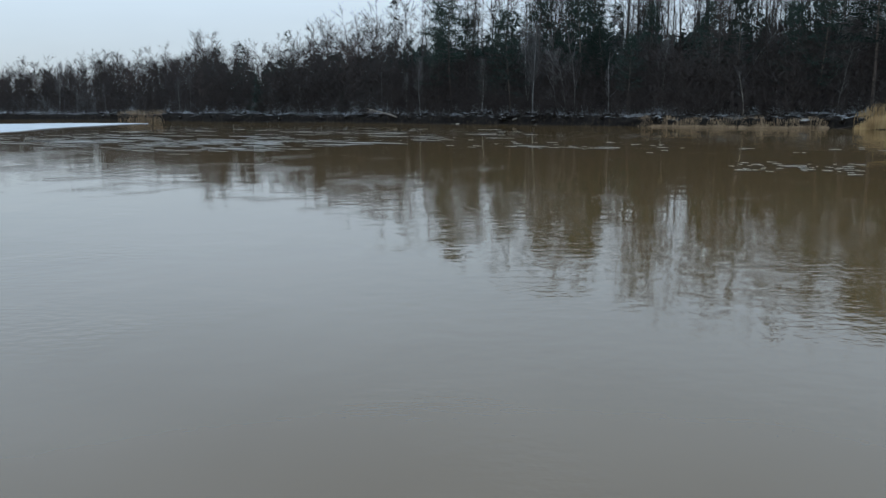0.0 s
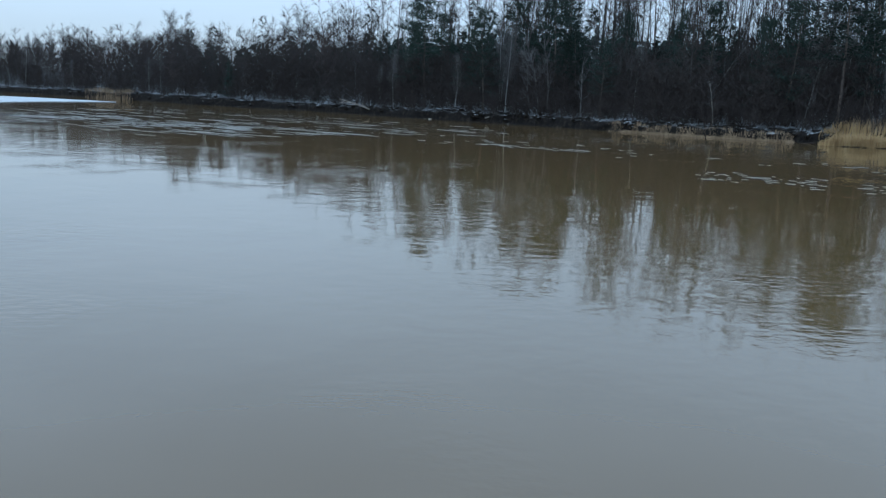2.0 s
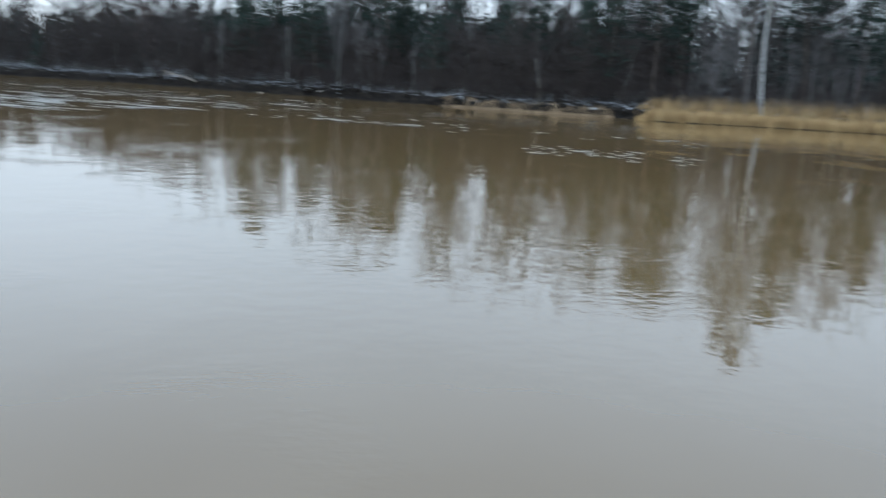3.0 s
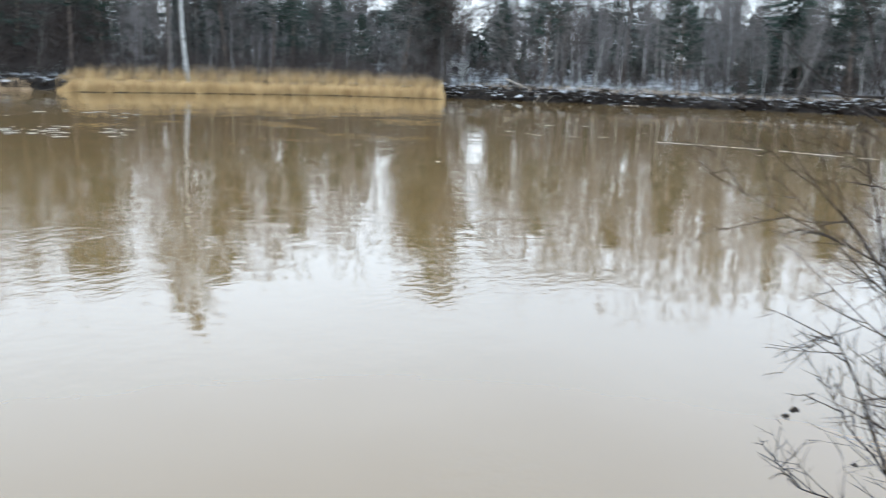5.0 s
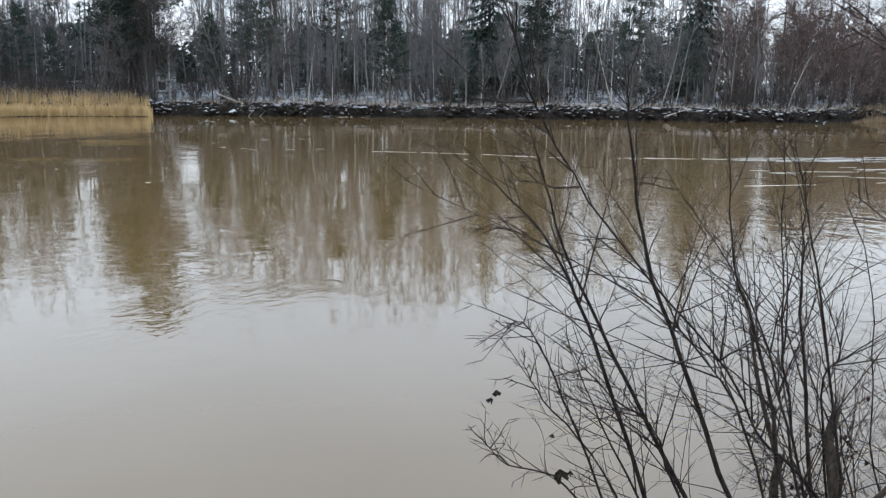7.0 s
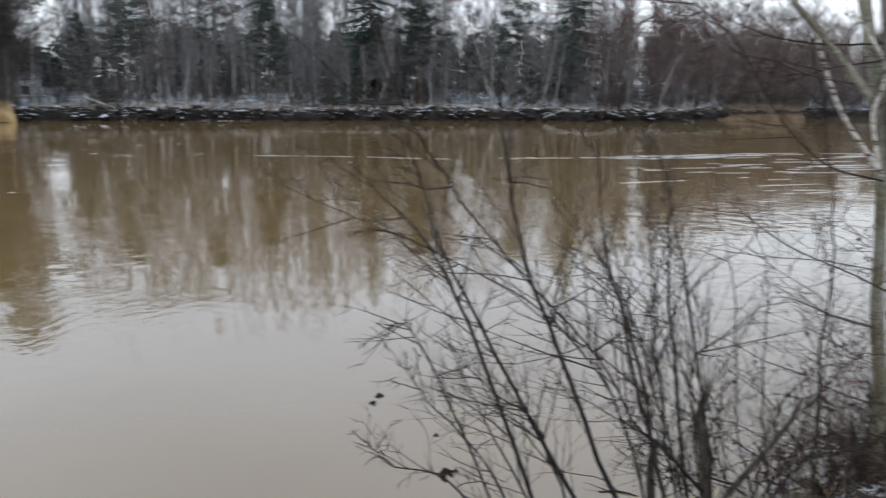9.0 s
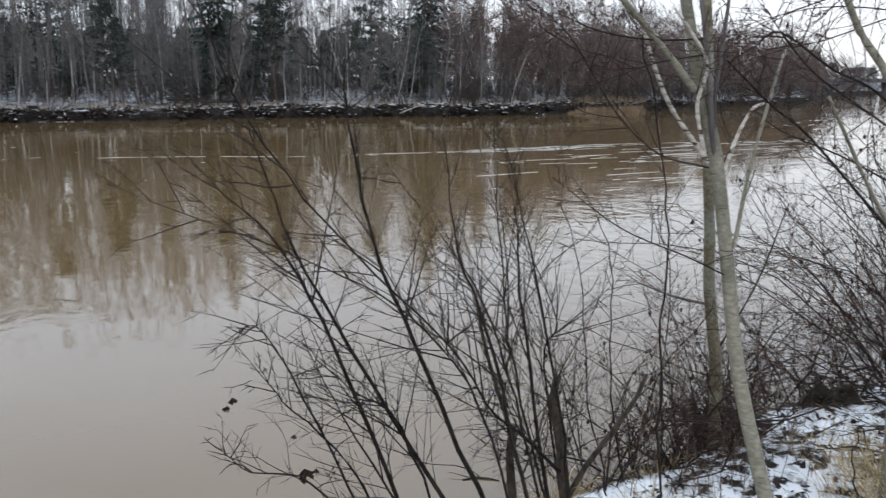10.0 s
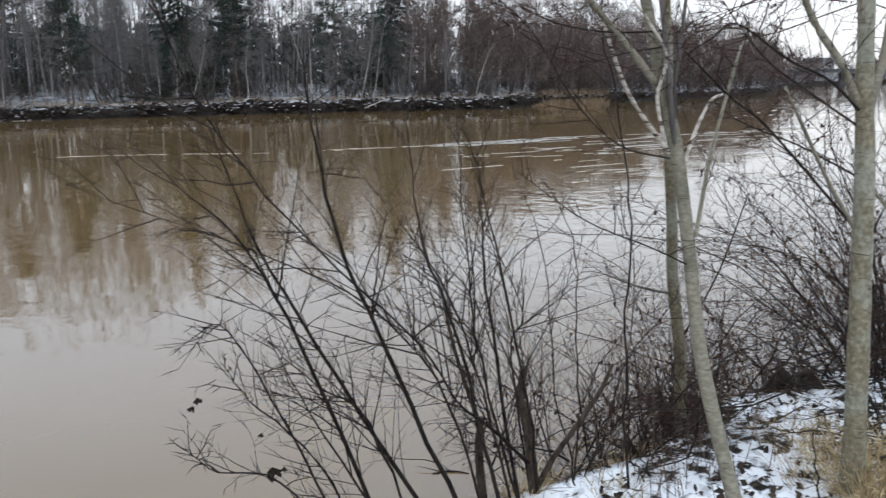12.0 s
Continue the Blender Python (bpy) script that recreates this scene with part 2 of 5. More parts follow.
def water_material():
    """Muddy brown river water: cloudy body, smooth surface with small ripples in patches."""
    m, n, l, b = material("muddy_river_water", 0.035, 0.5)
    b.inputs["IOR"].default_value = 1.42
    mud_t = noise_tex(n, l, 0.05, 3.0)
    mud = ramp(n, [(0.3, WATER_DARK), (0.7, WATER_LIGHT)])
    l.new(mud_t.outputs["Fac"], mud.inputs["Fac"])
    l.new(mud.outputs["Color"], b.inputs["Base Color"])
    rip = noise_tex(n, l, 2.2, 2.0, (1.0, 1.0, 1.0))
    long = noise_tex(n, l, 0.45, 2.0)
    patch = noise_tex(n, l, 0.07, 3.0)
    gate = n.new("ShaderNodeMapRange")
    gate.inputs["From Min"].default_value, gate.inputs["From Max"].default_value = 0.45, 0.72
    gate.inputs["To Min"].default_value, gate.inputs["To Max"].default_value = 0.35, 3.3
    l.new(patch.outputs["Fac"], gate.inputs["Value"])
    mul = n.new("ShaderNodeMath")
    mul.operation = "MULTIPLY"
    l.new(rip.outputs["Fac"], mul.inputs[0])
    l.new(gate.outputs["Result"], mul.inputs[1])
    add = n.new("ShaderNodeMath")
    add.operation = "MULTIPLY_ADD"
    l.new(long.outputs["Fac"], add.inputs[0])
    add.inputs[1].default_value = 2.0
    l.new(mul.outputs["Value"], add.inputs[2])
    small = noise_tex(n, l, 5.0, 2.0, (0.8, 1.2, 1.0))
    where = noise_tex(n, l, 0.22, 2.0)
    local = n.new("ShaderNodeMapRange")
    local.inputs["From Min"].default_value, local.inputs["From Max"].default_value = 0.52, 0.68
    local.inputs["To Max"].default_value = 2.2
    l.new(where.outputs["Fac"], local.inputs["Value"])
    total = n.new("ShaderNodeMath")
    total.operation = "MULTIPLY_ADD"
    l.new(small.outputs["Fac"], total.inputs[0])
    l.new(local.outputs["Result"], total.inputs[1])
    l.new(add.outputs["Value"], total.inputs[2])
    bp = n.new("ShaderNodeBump")
    bp.inputs["Strength"].default_value, bp.inputs["Distance"].default_value = 1.0, RIPPLE
    l.new(total.outputs["Value"], bp.inputs["Height"])
    l.new(bp.outputs["Normal"], b.inputs["Normal"])
    return m


WATER_DARK, WATER_LIGHT, RIPPLE = (0.087, 0.051, 0.0192), (0.098, 0.0612, 0.0255), 0.0047
M_GROUND = ground_material("snow_over_soil", 0.63, 0.70, (0.42, 0.412, 0.405), (0.62, 0.612, 0.60))
# patchy snow under the far trees, their shade painted in as darker snow
M_FLOOR_SHADED = ground_material("shaded_patchy_snow_and_leaves", 0.62, 0.75, (0.17, 0.166, 0.163), (0.31, 0.305, 0.30))
M_WATER = water_material()


def capped_material(name, dark, light):
    """Wet dark wood or peat with snow caught on its upper faces."""
    m, n, l, b = material(name, 0.85, 0.08)
    t = noise_tex(n, l, 5.0, 6.0)
    patch = noise_tex(n, l, 1.3, 3.0)
    body = ramp(n, [(0.3, dark), (0.75, light)])
    l.new(t.outputs["Fac"], body.inputs["Fac"])
    geo = n.new("ShaderNodeNewGeometry")
    sep = n.new("ShaderNodeSeparateXYZ")
    l.new(geo.outputs["Normal"], sep.inputs["Vector"])
    add = n.new("ShaderNodeMath")
    add.operation = "MULTIPLY_ADD"
    l.new(patch.outputs["Fac"], add.inputs[0])
    add.inputs[1].default_value = 1.3
    l.new(sep.outputs["Z"], add.inputs[2])
    cover = n.new("ShaderNodeMapRange")
    cover.inputs["From Min"].default_value, cover.inputs["From Max"].default_value = 1.36, 1.54
    l.new(add.outputs["Value"], cover.inputs["Value"])
    mx = n.new("ShaderNodeMix")
    mx.data_type = "RGBA"
    l.new(cover.outputs["Result"], mx.inputs["Factor"])
    l.new(body.outputs["Color"], mx.inputs["A"])
    mx.inputs["B"].default_value = (0.30, 0.296, 0.292, 1)
    l.new(mx.outputs["Result"], b.inputs["Base Color"])
    bp = n.new("ShaderNodeBump")
    bp.inputs["Strength"].default_value, bp.inputs["Distance"].default_value = 0.6, 0.03
    l.new(t.outputs["Fac"], bp.inputs["Height"])
    l.new(bp.outputs["Normal"], b.inputs["Normal"])
    return m


M_CLOD = capped_material("snow_capped_peat", (0.006, 0.005, 0.0042), (0.03, 0.023, 0.018))


# ---- mesh helpers ----
class Buf:
    """Vertices and faces of one mesh in the making."""

    def __init__(self):
        self.v, self.f = [], []

    def tube(self, pts, rad, sides=5):
        pts = [Vector(p) for p in pts]
        last = None
        for i, p in enumerate(pts):
            d = (pts[min(i + 1, len(pts) - 1)] - pts[max(i - 1, 0)]).normalized()
            a = d.cross(Vector((0.31, 0.87, 0.38)) if abs(d.z) > 0.8 else Vector((0, 0, 1)))
            a = a.normalized()
            b = d.cross(a)
            k = len(self.v)
            if i == len(pts) - 1 and rad[i] < 0.0015:
                self.v.append(tuple(p))
                self.f += [(last + j, last + (j + 1) % sides, k) for j in range(sides)]
                return
            for j in range(sides):
                w = 2 * math.pi * j / sides
                self.v.append(tuple(p + (a * math.cos(w) + b * math.sin(w)) * rad[i]))
            if last is not None:
                self.f += [(last + j, last + (j + 1) % sides, k + (j + 1) % sides, k + j) for j in range(sides)]
            last = k
        self.f.append(tuple(range(last, last + sides)))

    def spike(self, p, q, r):
        """A thin three-sided twig from p to q."""
        p, q = Vector(p), Vector(q)
        d = (q - p).normalized()
        a = d.cross(Vector((0.2, 0.9, 0.35)) if abs(d.z) > 0.8 else Vector((0, 0, 1))).normalized() * r
        b = d.cross(a)
        k = len(self.v)
        self.v += [tuple(p + a), tuple(p - a * 0.5 + b * 0.87), tuple(p - a * 0.5 - b * 0.87), tuple(q)]
        self.f += [(k, k + 1, k + 3), (k + 1, k + 2, k + 3), (k + 2, k, k + 3)]

    def hair(self, p, q, r):
        """The finest twig: one long narrow face from p to q."""
        k = len(self.v)
        d = q - p
        a = d.cross(Vector((math.cos(k * 2.4), math.sin(k * 2.4), 0.35))).normalized() * r
        self.v += [tuple(p + a), tuple(p - a), tuple(q)]
        self.f.append((k, k + 1, k + 2))

    def tri(self, p, q, s):
        k = len(self.v)
        self.v += [tuple(p), tuple(q), tuple(s)]
        self.f.append((k, k + 1, k + 2))

    def blade(self, p, q, width, side):
        """A flat leaf of grass or reed, bent once."""
        p, q, s = Vector(p), Vector(q), Vector(side) * width
        m = (p * 0.45 + q * 0.55) + Vector((0, 0, (q - p).length * 0.06))
        k = len(self.v)
        self.v += [tuple(p - s), tuple(p + s), tuple(m - s * 0.8), tuple(m + s * 0.8), tuple(q)]
        self.f += [(k, k + 1, k + 3, k + 2), (k + 2, k + 3, k + 4)]

    def lump(self, c, size, rng, seg=7, rings=5, rough=0.3):
        """A rough rounded clod or stone."""
        c, k = Vector(c), len(self.v)
        off = Vector((rng.uniform(0, 50), rng.uniform(0, 50), rng.uniform(0, 50)))
        for i in range(rings + 1):
            t = math.pi * i / rings
            for j in range(seg):
                w = 2 * math.pi * j / seg
                d = Vector((math.sin(t) * math.cos(w), math.sin(t) * math.sin(w), math.cos(t)))
                s = 1 + rough * noise.noise(d * 1.4 + off) * 2
                self.v.append((c.x + d.x * size[0] * s, c.y + d.y * size[1] * s, c.z + d.z * size[2] * s))
        for i in range(rings):
            for j in range(seg):
                self.f.append((k + i * seg + j, k + i * seg + (j + 1) % seg, k + (i + 1) * seg + (j + 1) % seg, k + (i + 1) * seg + j))

    def box(self, c, size, rz=0.0):
        k, c = len(self.v), Vector(c)
        ca, sa = math.cos(rz), math.sin(rz)
        for sx, sy, sz in ((-1, -1, -1), (1, -1, -1), (1, 1, -1), (-1, 1, -1), (-1, -1, 1), (1, -1, 1), (1, 1, 1), (-1, 1, 1)):
            x, y = sx * size[0] / 2, sy * size[1] / 2
            self.v.append((c.x + x * ca - y * sa, c.y + x * sa + y * ca, c.z + sz * size[2] / 2))
        self.f += [tuple(k + i for i in q) for q in ((0, 3, 2, 1), (4, 5, 6, 7), (0, 1, 5, 4), (1, 2, 6, 5), (2, 3, 7, 6), (3, 0, 4, 7))]

    def mesh(self, name, mat, smooth=False):
        me = bpy.data.meshes.new(name)
        me.from_pydata(self.v, [], self.f)
        me.materials.append(mat)
        if smooth:
            me.polygons.foreach_set("use_smooth", [True] * len(me.polygons))
        me.update()
        return me


def part(name, buf, mat, parent, label="", smooth=False):
    ob = new(name, buf.mesh(name, mat, smooth))
    ob.parent = parent
    if label:
        tagged(ob, label)
    return ob


def curve_pts(ctrl, n):
    """Points along a smooth curve through a few control points."""
    c = [Vector(p) for p in ctrl]
    c = [c[0] * 2 - c[1]] + c + [c[-1] * 2 - c[-2]]
    out, m = [], len(c) - 3
    for i in range(n + 1):
        u = i / n * m
        k = min(int(u), m - 1)
        t = u - k
        p0, p1, p2, p3 = c[k:k + 4]
        out.append(0.5 * ((2 * p1) + (p2 - p0) * t + (2 * p0 - 5 * p1 + 4 * p2 - p3) * t * t + (3 * p1 - p0 - 3 * p2 + p3) * t ** 3))
    return out


def wander(rng, start, way, length, segs, wob, lift):
    """A branch that wanders and bends up (lift > 0) or hangs (lift < 0)."""
    p, d, pts = Vector(start), Vector(way).normalized(), [Vector(start)]
    for i in range(segs):
        d = (d + Vector((rng.gauss(0, wob), rng.gauss(0, wob), rng.gauss(0, wob) + lift))).normalized()
        p = p + d * (length / segs)
        pts.append(p)
    return pts


def cone_dir(rng, axis, angle):
    """A direction at that angle from axis, at a random turn about it."""
    axis = Vector(axis).normalized()
    a = axis.orthogonal().normalized()
    b = axis.cross(a)
    w = rng.uniform(0, 2 * math.pi)
    return axis * math.cos(angle) + (a * math.cos(w) + b * math.sin(w)) * math.sin(angle)


# ---- the river's plan: both waterlines, in metres ----
FAR = [(-420, 250), (-260, 228), (-160, 192), (-100, 165), (-70, 147), (-45, 128), (-29, 114), (-12, 104), (0, 92.5), (12, 83), (21, 74.5), (28, 69), (36, 66), (45, 63), (55, 58), (62, 50), (65, 44), (71, 33), (77, 22), (81, 10), (86, -4), (97, -11), (108, -24), (125, -38), (145, -52), (230, -88), (300, -130), (330, -180), (340, -260), (345, -400)]
NEAR = [(-420, 170), (-160, 110), (-60, 55), (-20, 20), (-8, 8.5), (-3, 5.4), (0, 4.2), (2.5, 3.0), (4.1, 1.5), (5.1, 0.3), (5.7, -0.5), (6.3, -1.45), (7.25, -2.2), (8.1, -3.5), (9.6, -6.2), (14, -12), (28, -25), (60, -50), (100, -85), (140, -135), (165, -210), (170, -400)]
INLAND = Vector((-0.75, -0.66)).normalized()
ALONG = Vector((-INLAND.y, INLAND.x))
FAR_AZ = [math.degrees(math.atan2(x, y)) for x, y in FAR[:-3]] + [118.7, 127.4, 139.2]
FAR_R = [math.hypot(x, y) for x, y in FAR]
NEAR_T = [Vector(p).dot(ALONG) for p in NEAR]
NEAR_O = [Vector(p).dot(INLAND) for p in NEAR]
FAR_OFF = [-4, -0.6, 0, 0.15, 0.3, 0.5, 0.8, 1.2, 2, 3, 4.5, 6.5, 9, 13, 20, 35, 70, 160, 500, 2500]
FAR_Z = [-1.2, -0.3, -0.02, 0.34, 0.62, 0.82, 0.92, 0.99, 1.05, 1.12, 1.2, 1.32, 1.45, 1.75, 2.1, 2.5, 3.2, 4.4, 7.0, 9.0]
NEAR_U = [-6, -1.5, -0.4, -0.25, -0.1, 0.08, 0.5, 1.5, 3, 5, 8, 15, 60, 300, 2500]
NEAR_Z = [-1.4, -0.8, -0.2, 0.0, 0.16, 0.24, 0.30, 0.38, 0.70, 1.35, 1.5, 1.6, 2.0, 4.0, 8.0]


def far_ground(az, off):
    """A point on the far bank: azimuth from the camera in degrees, metres behind the waterline."""
    r = float(np.interp(az, FAR_AZ, FAR_R)) + off
    x, y = r * math.sin(radians(az)), r * math.cos(radians(az))
    z = float(np.interp(off, FAR_OFF, FAR_Z))
    amp = min(max(off, 0), 1.5) / 1.5
    z += amp * (0.16 * noise.noise((x * 0.45, y * 0.45, 2.0)) + 0.25 * noise.noise((x * 0.09, y * 0.09, 5.0)))
    return Vector((x, y, z))


def near_height(x, y):
    p = Vector((x, y))
    u = p.dot(INLAND) - float(np.interp(p.dot(ALONG), NEAR_T, NEAR_O))
    z = float(np.interp(u, NEAR_U, NEAR_Z))
    amp = min(max(u + 0.25, 0), 0.4) / 0.4
    return z + amp * (0.05 * noise.noise((x * 1.7, y * 1.7, 1.0)) + 0.03 * noise.noise((x * 5, y * 5, 3.0)) + 0.018 * noise.noise((x * 13, y * 13, 4.0)))


def near_ground(x, y):
    return Vector((x, y, near_height(x, y)))


def build_ground():
    """One sheet: the near bank, the river bed and the far bank, out to the horizon."""
    n = 620
    ts = np.concatenate([np.linspace(NEAR_T[0], -12, 90), np.linspace(-11.5, -3.5, 50), np.linspace(-3.4, 12.6, 330), np.linspace(13, 40, 60), np.linspace(42, NEAR_T[-1], n - 530)])
    azs = np.concatenate([np.linspace(FAR_AZ[0], -30, 25), np.linspace(-29.8, 112, n - 55), np.linspace(112.5, FAR_AZ[-1], 30)])
    us = [2500, 600, 200, 80, 40, 25, 16, 12, 10, 9] + list(np.arange(8.5, 1.0, -0.1)) + list(np.arange(1.0, -0.3, -0.06)) + [-0.4, -1.5, -6]
    offs = [-4, -0.6, 0, 0.1, 0.2, 0.32, 0.45, 0.58, 0.7, 0.85, 1.05, 1.3, 1.7, 2.2, 2.8, 3.5, 4.5, 6, 8, 11, 15, 20, 28, 40, 60, 100, 200, 500, 1200, 2500]
    verts, rows = [], len(us) + len(offs)
    for t, az in zip(ts, azs):
        o = float(np.interp(t, NEAR_T, NEAR_O))
        for u in us:
            p = ALONG * float(t) + INLAND * (o + float(u))
            verts.append((p.x, p.y, near_height(p.x, p.y)))
        for off in offs:
            g = far_ground(float(az), off)
            if 0 <= off <= 1.3:
                d = Vector((g.x, g.y, 0)).normalized()
                w = 0.9 * noise.noise((g.x * 0.5, g.y * 0.5, 9.0)) + 0.5 * noise.noise((g.x * 1.6, g.y * 1.6, 4.0))
                g += d * w * (0.35 if off == 0 else 0.7)
                if off > 0:
                    g.z += 0.22 * noise.noise((g.x * 1.1, g.y * 1.1, off * 3))
            verts.append(tuple(g))
    faces = [(i * rows + j, (i + 1) * rows + j, (i + 1) * rows + j + 1, i * rows + j + 1) for i in range(n - 1) for j in range(rows - 1)]
    me = bpy.data.meshes.new("ground")
    me.from_pydata(verts, [], faces)
    me.materials.append(M_GROUND)
    me.materials.append(M_FLOOR_SHADED)
    # far-bank faces take the snow that has tree shade in its colour
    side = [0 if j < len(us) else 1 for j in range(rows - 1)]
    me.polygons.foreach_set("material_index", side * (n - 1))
    me.polygons.foreach_set("use_smooth", [True] * len(me.polygons))
    return tagged(new("ground", me), "snow-dusted riverbanks with bare dark soil at the waterline", "ground", kind="structure")


build_ground()
wb = Buf()
wb.v = [(-3000, -3000, 0), (3000, -3000, 0), (3000, 3000, 0), (-3000, 3000, 0)]
wb.f = [(0, 1, 2, 3)]
tagged(new("water", wb.mesh("water", M_WATER)), "calm muddy brown river mirroring the grey sky", "river", kind="structure")


# ---- tree kinds ----
def thing(name, label, category, group=""):
    return tagged(new(name), label, category, group)


def bare_tree(name, label, seed, height, radius, trunk_mat, twig_mat, limbs=22, low=0.3, angle=0.7, limb_len=0.32, subs=5, twigs=6, lift=0.12, stems=1, lean=0.02, thick=0.016, fuzz=3):
    """A leafless broadleaved tree: trunk or several trunks, limbs, and a soft crown of very fine twigs."""
    rng = random.Random(seed)
    tree = thing(name, label, "tree", "trees on the far bank")
    crown = Buf()
    for s in range(stems):
        trunk = Buf()
        base = Vector((rng.uniform(-0.3, 0.3), rng.uniform(-0.3, 0.3), -0.3)) if stems > 1 else Vector((0, 0, -0.3))
        tilt = lean + (0.16 if stems > 1 else 0)
        way = Vector((rng.gauss(0, tilt), rng.gauss(0, tilt), 1))
        h = height * (rng.uniform(0.75, 1.0) if s else 1.0)
        pts = wander(rng, base, way, h, 9, 0.035, 0.02)
        rad = [radius * (1 - 0.93 * (i / 9) ** 0.85) * (1.25 if i == 0 else 1) for i in range(10)]
        trunk.tube(pts, rad, 6)
        for k in range(limbs // stems):
            u = low + (0.99 - low) * (k + rng.random()) / (limbs // stems)
            i = min(int(u * 9), 8)
            p = pts[i].lerp(pts[i + 1], u * 9 - i)
            axis = (pts[i + 1] - pts[i]).normalized()
            d = cone_dir(rng, axis, angle * rng.uniform(0.7, 1.25))
            ln = h * limb_len * (1.12 - 0.85 * u) * rng.uniform(0.65, 1.2)
            lp = wander(rng, p, d, ln, 3, 0.13, lift)
            lr = max(0.013, rad[i] * 0.25)
            crown.tube(lp, [lr, lr * 0.7, lr * 0.4, 0.001], 3)
            for q in range(subs):
                v = 0.2 + 0.8 * (q + rng.random()) / subs
                j = min(int(v * 3), 2)
                sp = lp[j].lerp(lp[j + 1], v * 3 - j)
                sd = cone_dir(rng, lp[j + 1] - lp[j], rng.uniform(0.3, 1.0)) + Vector((0, 0, lift))
                sq = sp + sd.normalized() * max(ln * rng.uniform(0.28, 0.55), 0.5)
                crown.spike(sp, sq, thick * 1.6)
                for w in range(twigs):
                    tp = sp.lerp(sq, rng.uniform(0.1, 1.0))
                    td = cone_dir(rng, sd, rng.uniform(0.2, 1.0)) + Vector((0, 0, lift))
                    tq = tp + td.normalized() * rng.uniform(0.4, 1.1)
                    crown.hair(tp, tq, thick)
                    for z in range(fuzz):
                        fp = tp.lerp(tq, rng.uniform(0.15, 1.0))
                        crown.hair(fp, fp + cone_dir(rng, td, rng.uniform(0.2, 1.0)) * rng.uniform(0.25, 0.65), thick * 0.75)
        part("trunk", trunk, trunk_mat, tree, smooth=True)
    part("crown", crown, twig_mat, tree, "fine leafless twigs")
    return tree


def pine(name, label, seed, height, radius, low=0.42, spread=0.17):
    """A Scots pine: bare lower trunk, uneven crown of needle clumps."""
    rng = random.Random(seed)
    tree = thing(name, label, "tree", "trees on the far bank")
    trunk, crown, boughs = Buf(), Buf(), Buf()
    pts = wander(rng, (0, 0, -0.3), (rng.gauss(0, 0.03), rng.gauss(0, 0.03), 1), height, 9, 0.02, 0.02)
    trunk.tube(pts, [radius * (1 - 0.9 * i / 9) for i in range(10)], 6)
    n = 46
    for k in range(n):
        u = low + (0.99 - low) * (k + rng.random()) / n
        i = min(int(u * 9), 8)
        p = pts[i].lerp(pts[i + 1], u * 9 - i)
        w = (u - low) / (1 - low)
        ln = height * spread * (0.5 + 0.9 * math.sin(math.pi * min(1, 0.25 + 0.75 * w)) ** 0.8) * rng.uniform(0.5, 1.1) * (1.05 - 0.6 * w)
        d = Vector((math.cos(k * 2.4), math.sin(k * 2.4), rng.uniform(-0.15, 0.35) + 0.4 * w))
        lp = wander(rng, p, d, ln, 3, 0.12, 0.05)
        boughs.tube(lp, [0.05, 0.035, 0.022, 0.012], 3)
        for c in range(4):
            v = 0.35 + 0.65 * (c + rng.random()) / 4
            j = min(int(v * 3), 2)
            cp = lp[j].lerp(lp[j + 1], v * 3 - j)
            r = rng.uniform(0.28, 0.55)
            for q in range(26):
                o = Vector((rng.gauss(0, r), rng.gauss(0, r), rng.gauss(0, r * 0.45)))
                d1 = Vector((rng.gauss(0, 1), rng.gauss(0, 1), rng.gauss(0.3, 0.6))).normalized() * rng.uniform(0.16, 0.32)
                d2 = d1.cross(Vector((rng.gauss(0, 1), rng.gauss(0, 1), rng.gauss(0, 1)))).normalized() * rng.uniform(0.05, 0.1)
                crown.tri(cp + o - d2, cp + o + d2, cp + o + d1)
    part("trunk", trunk, M_PINE_BARK, tree, smooth=True)
    part("bough", boughs, M_BARK, tree)
    part("crown", crown, M_NEEDLE, tree, "dark green needle clumps")
    return tree


def spruce(name, label, seed, height, radius):
    """A narrow spruce: drooping boughs in whorls from near the ground."""
    rng = random.Random(seed)
    tree = thing(name, label, "tree", "trees on the far bank")
    trunk, crown = Buf(), Buf()
    trunk.tube([(0, 0, -0.3), (0, 0, height * 0.5), (0, 0, height)], [radius, radius * 0.55, 0.01], 6)
    boughs = 190
    for k in range(boughs):
        u = (k + rng.random()) / boughs
        z = height * (0.06 + 0.93 * u)
        l = height * 0.21 * (1.02 - u) ** 0.75 * rng.uniform(0.55, 1.2)
        w = k * 2.4 + rng.uniform(-0.5, 0.5)
        out = Vector((math.cos(w), math.sin(w), 0))
        side = Vector((-out.y, out.x, 0))
        droop = rng.uniform(0.25, 0.75)
        for s in range(6):
            v = (s + 0.7) / 6
            p = Vector((0, 0, z)) + out * l * v + Vector((0, 0, -l * droop * v + l * 0.3 * v * v))
            for e in (-1, 1):
                wd = max(0.12, l * 0.36 * (1.1 - 0.8 * v)) * rng.uniform(0.6, 1.3)
                q = p + side * e * wd + Vector((0, 0, -wd * rng.uniform(0.2, 1.1))) + out * wd * rng.uniform(0.2, 0.8)
                crown.tri(p - out * l * 0.09, p + out * l * 0.06, q)
    part("trunk", trunk, M_BARK, tree, smooth=True)
    part("crown", crown, M_NEEDLE, tree, "dark green drooping boughs")
    return tree


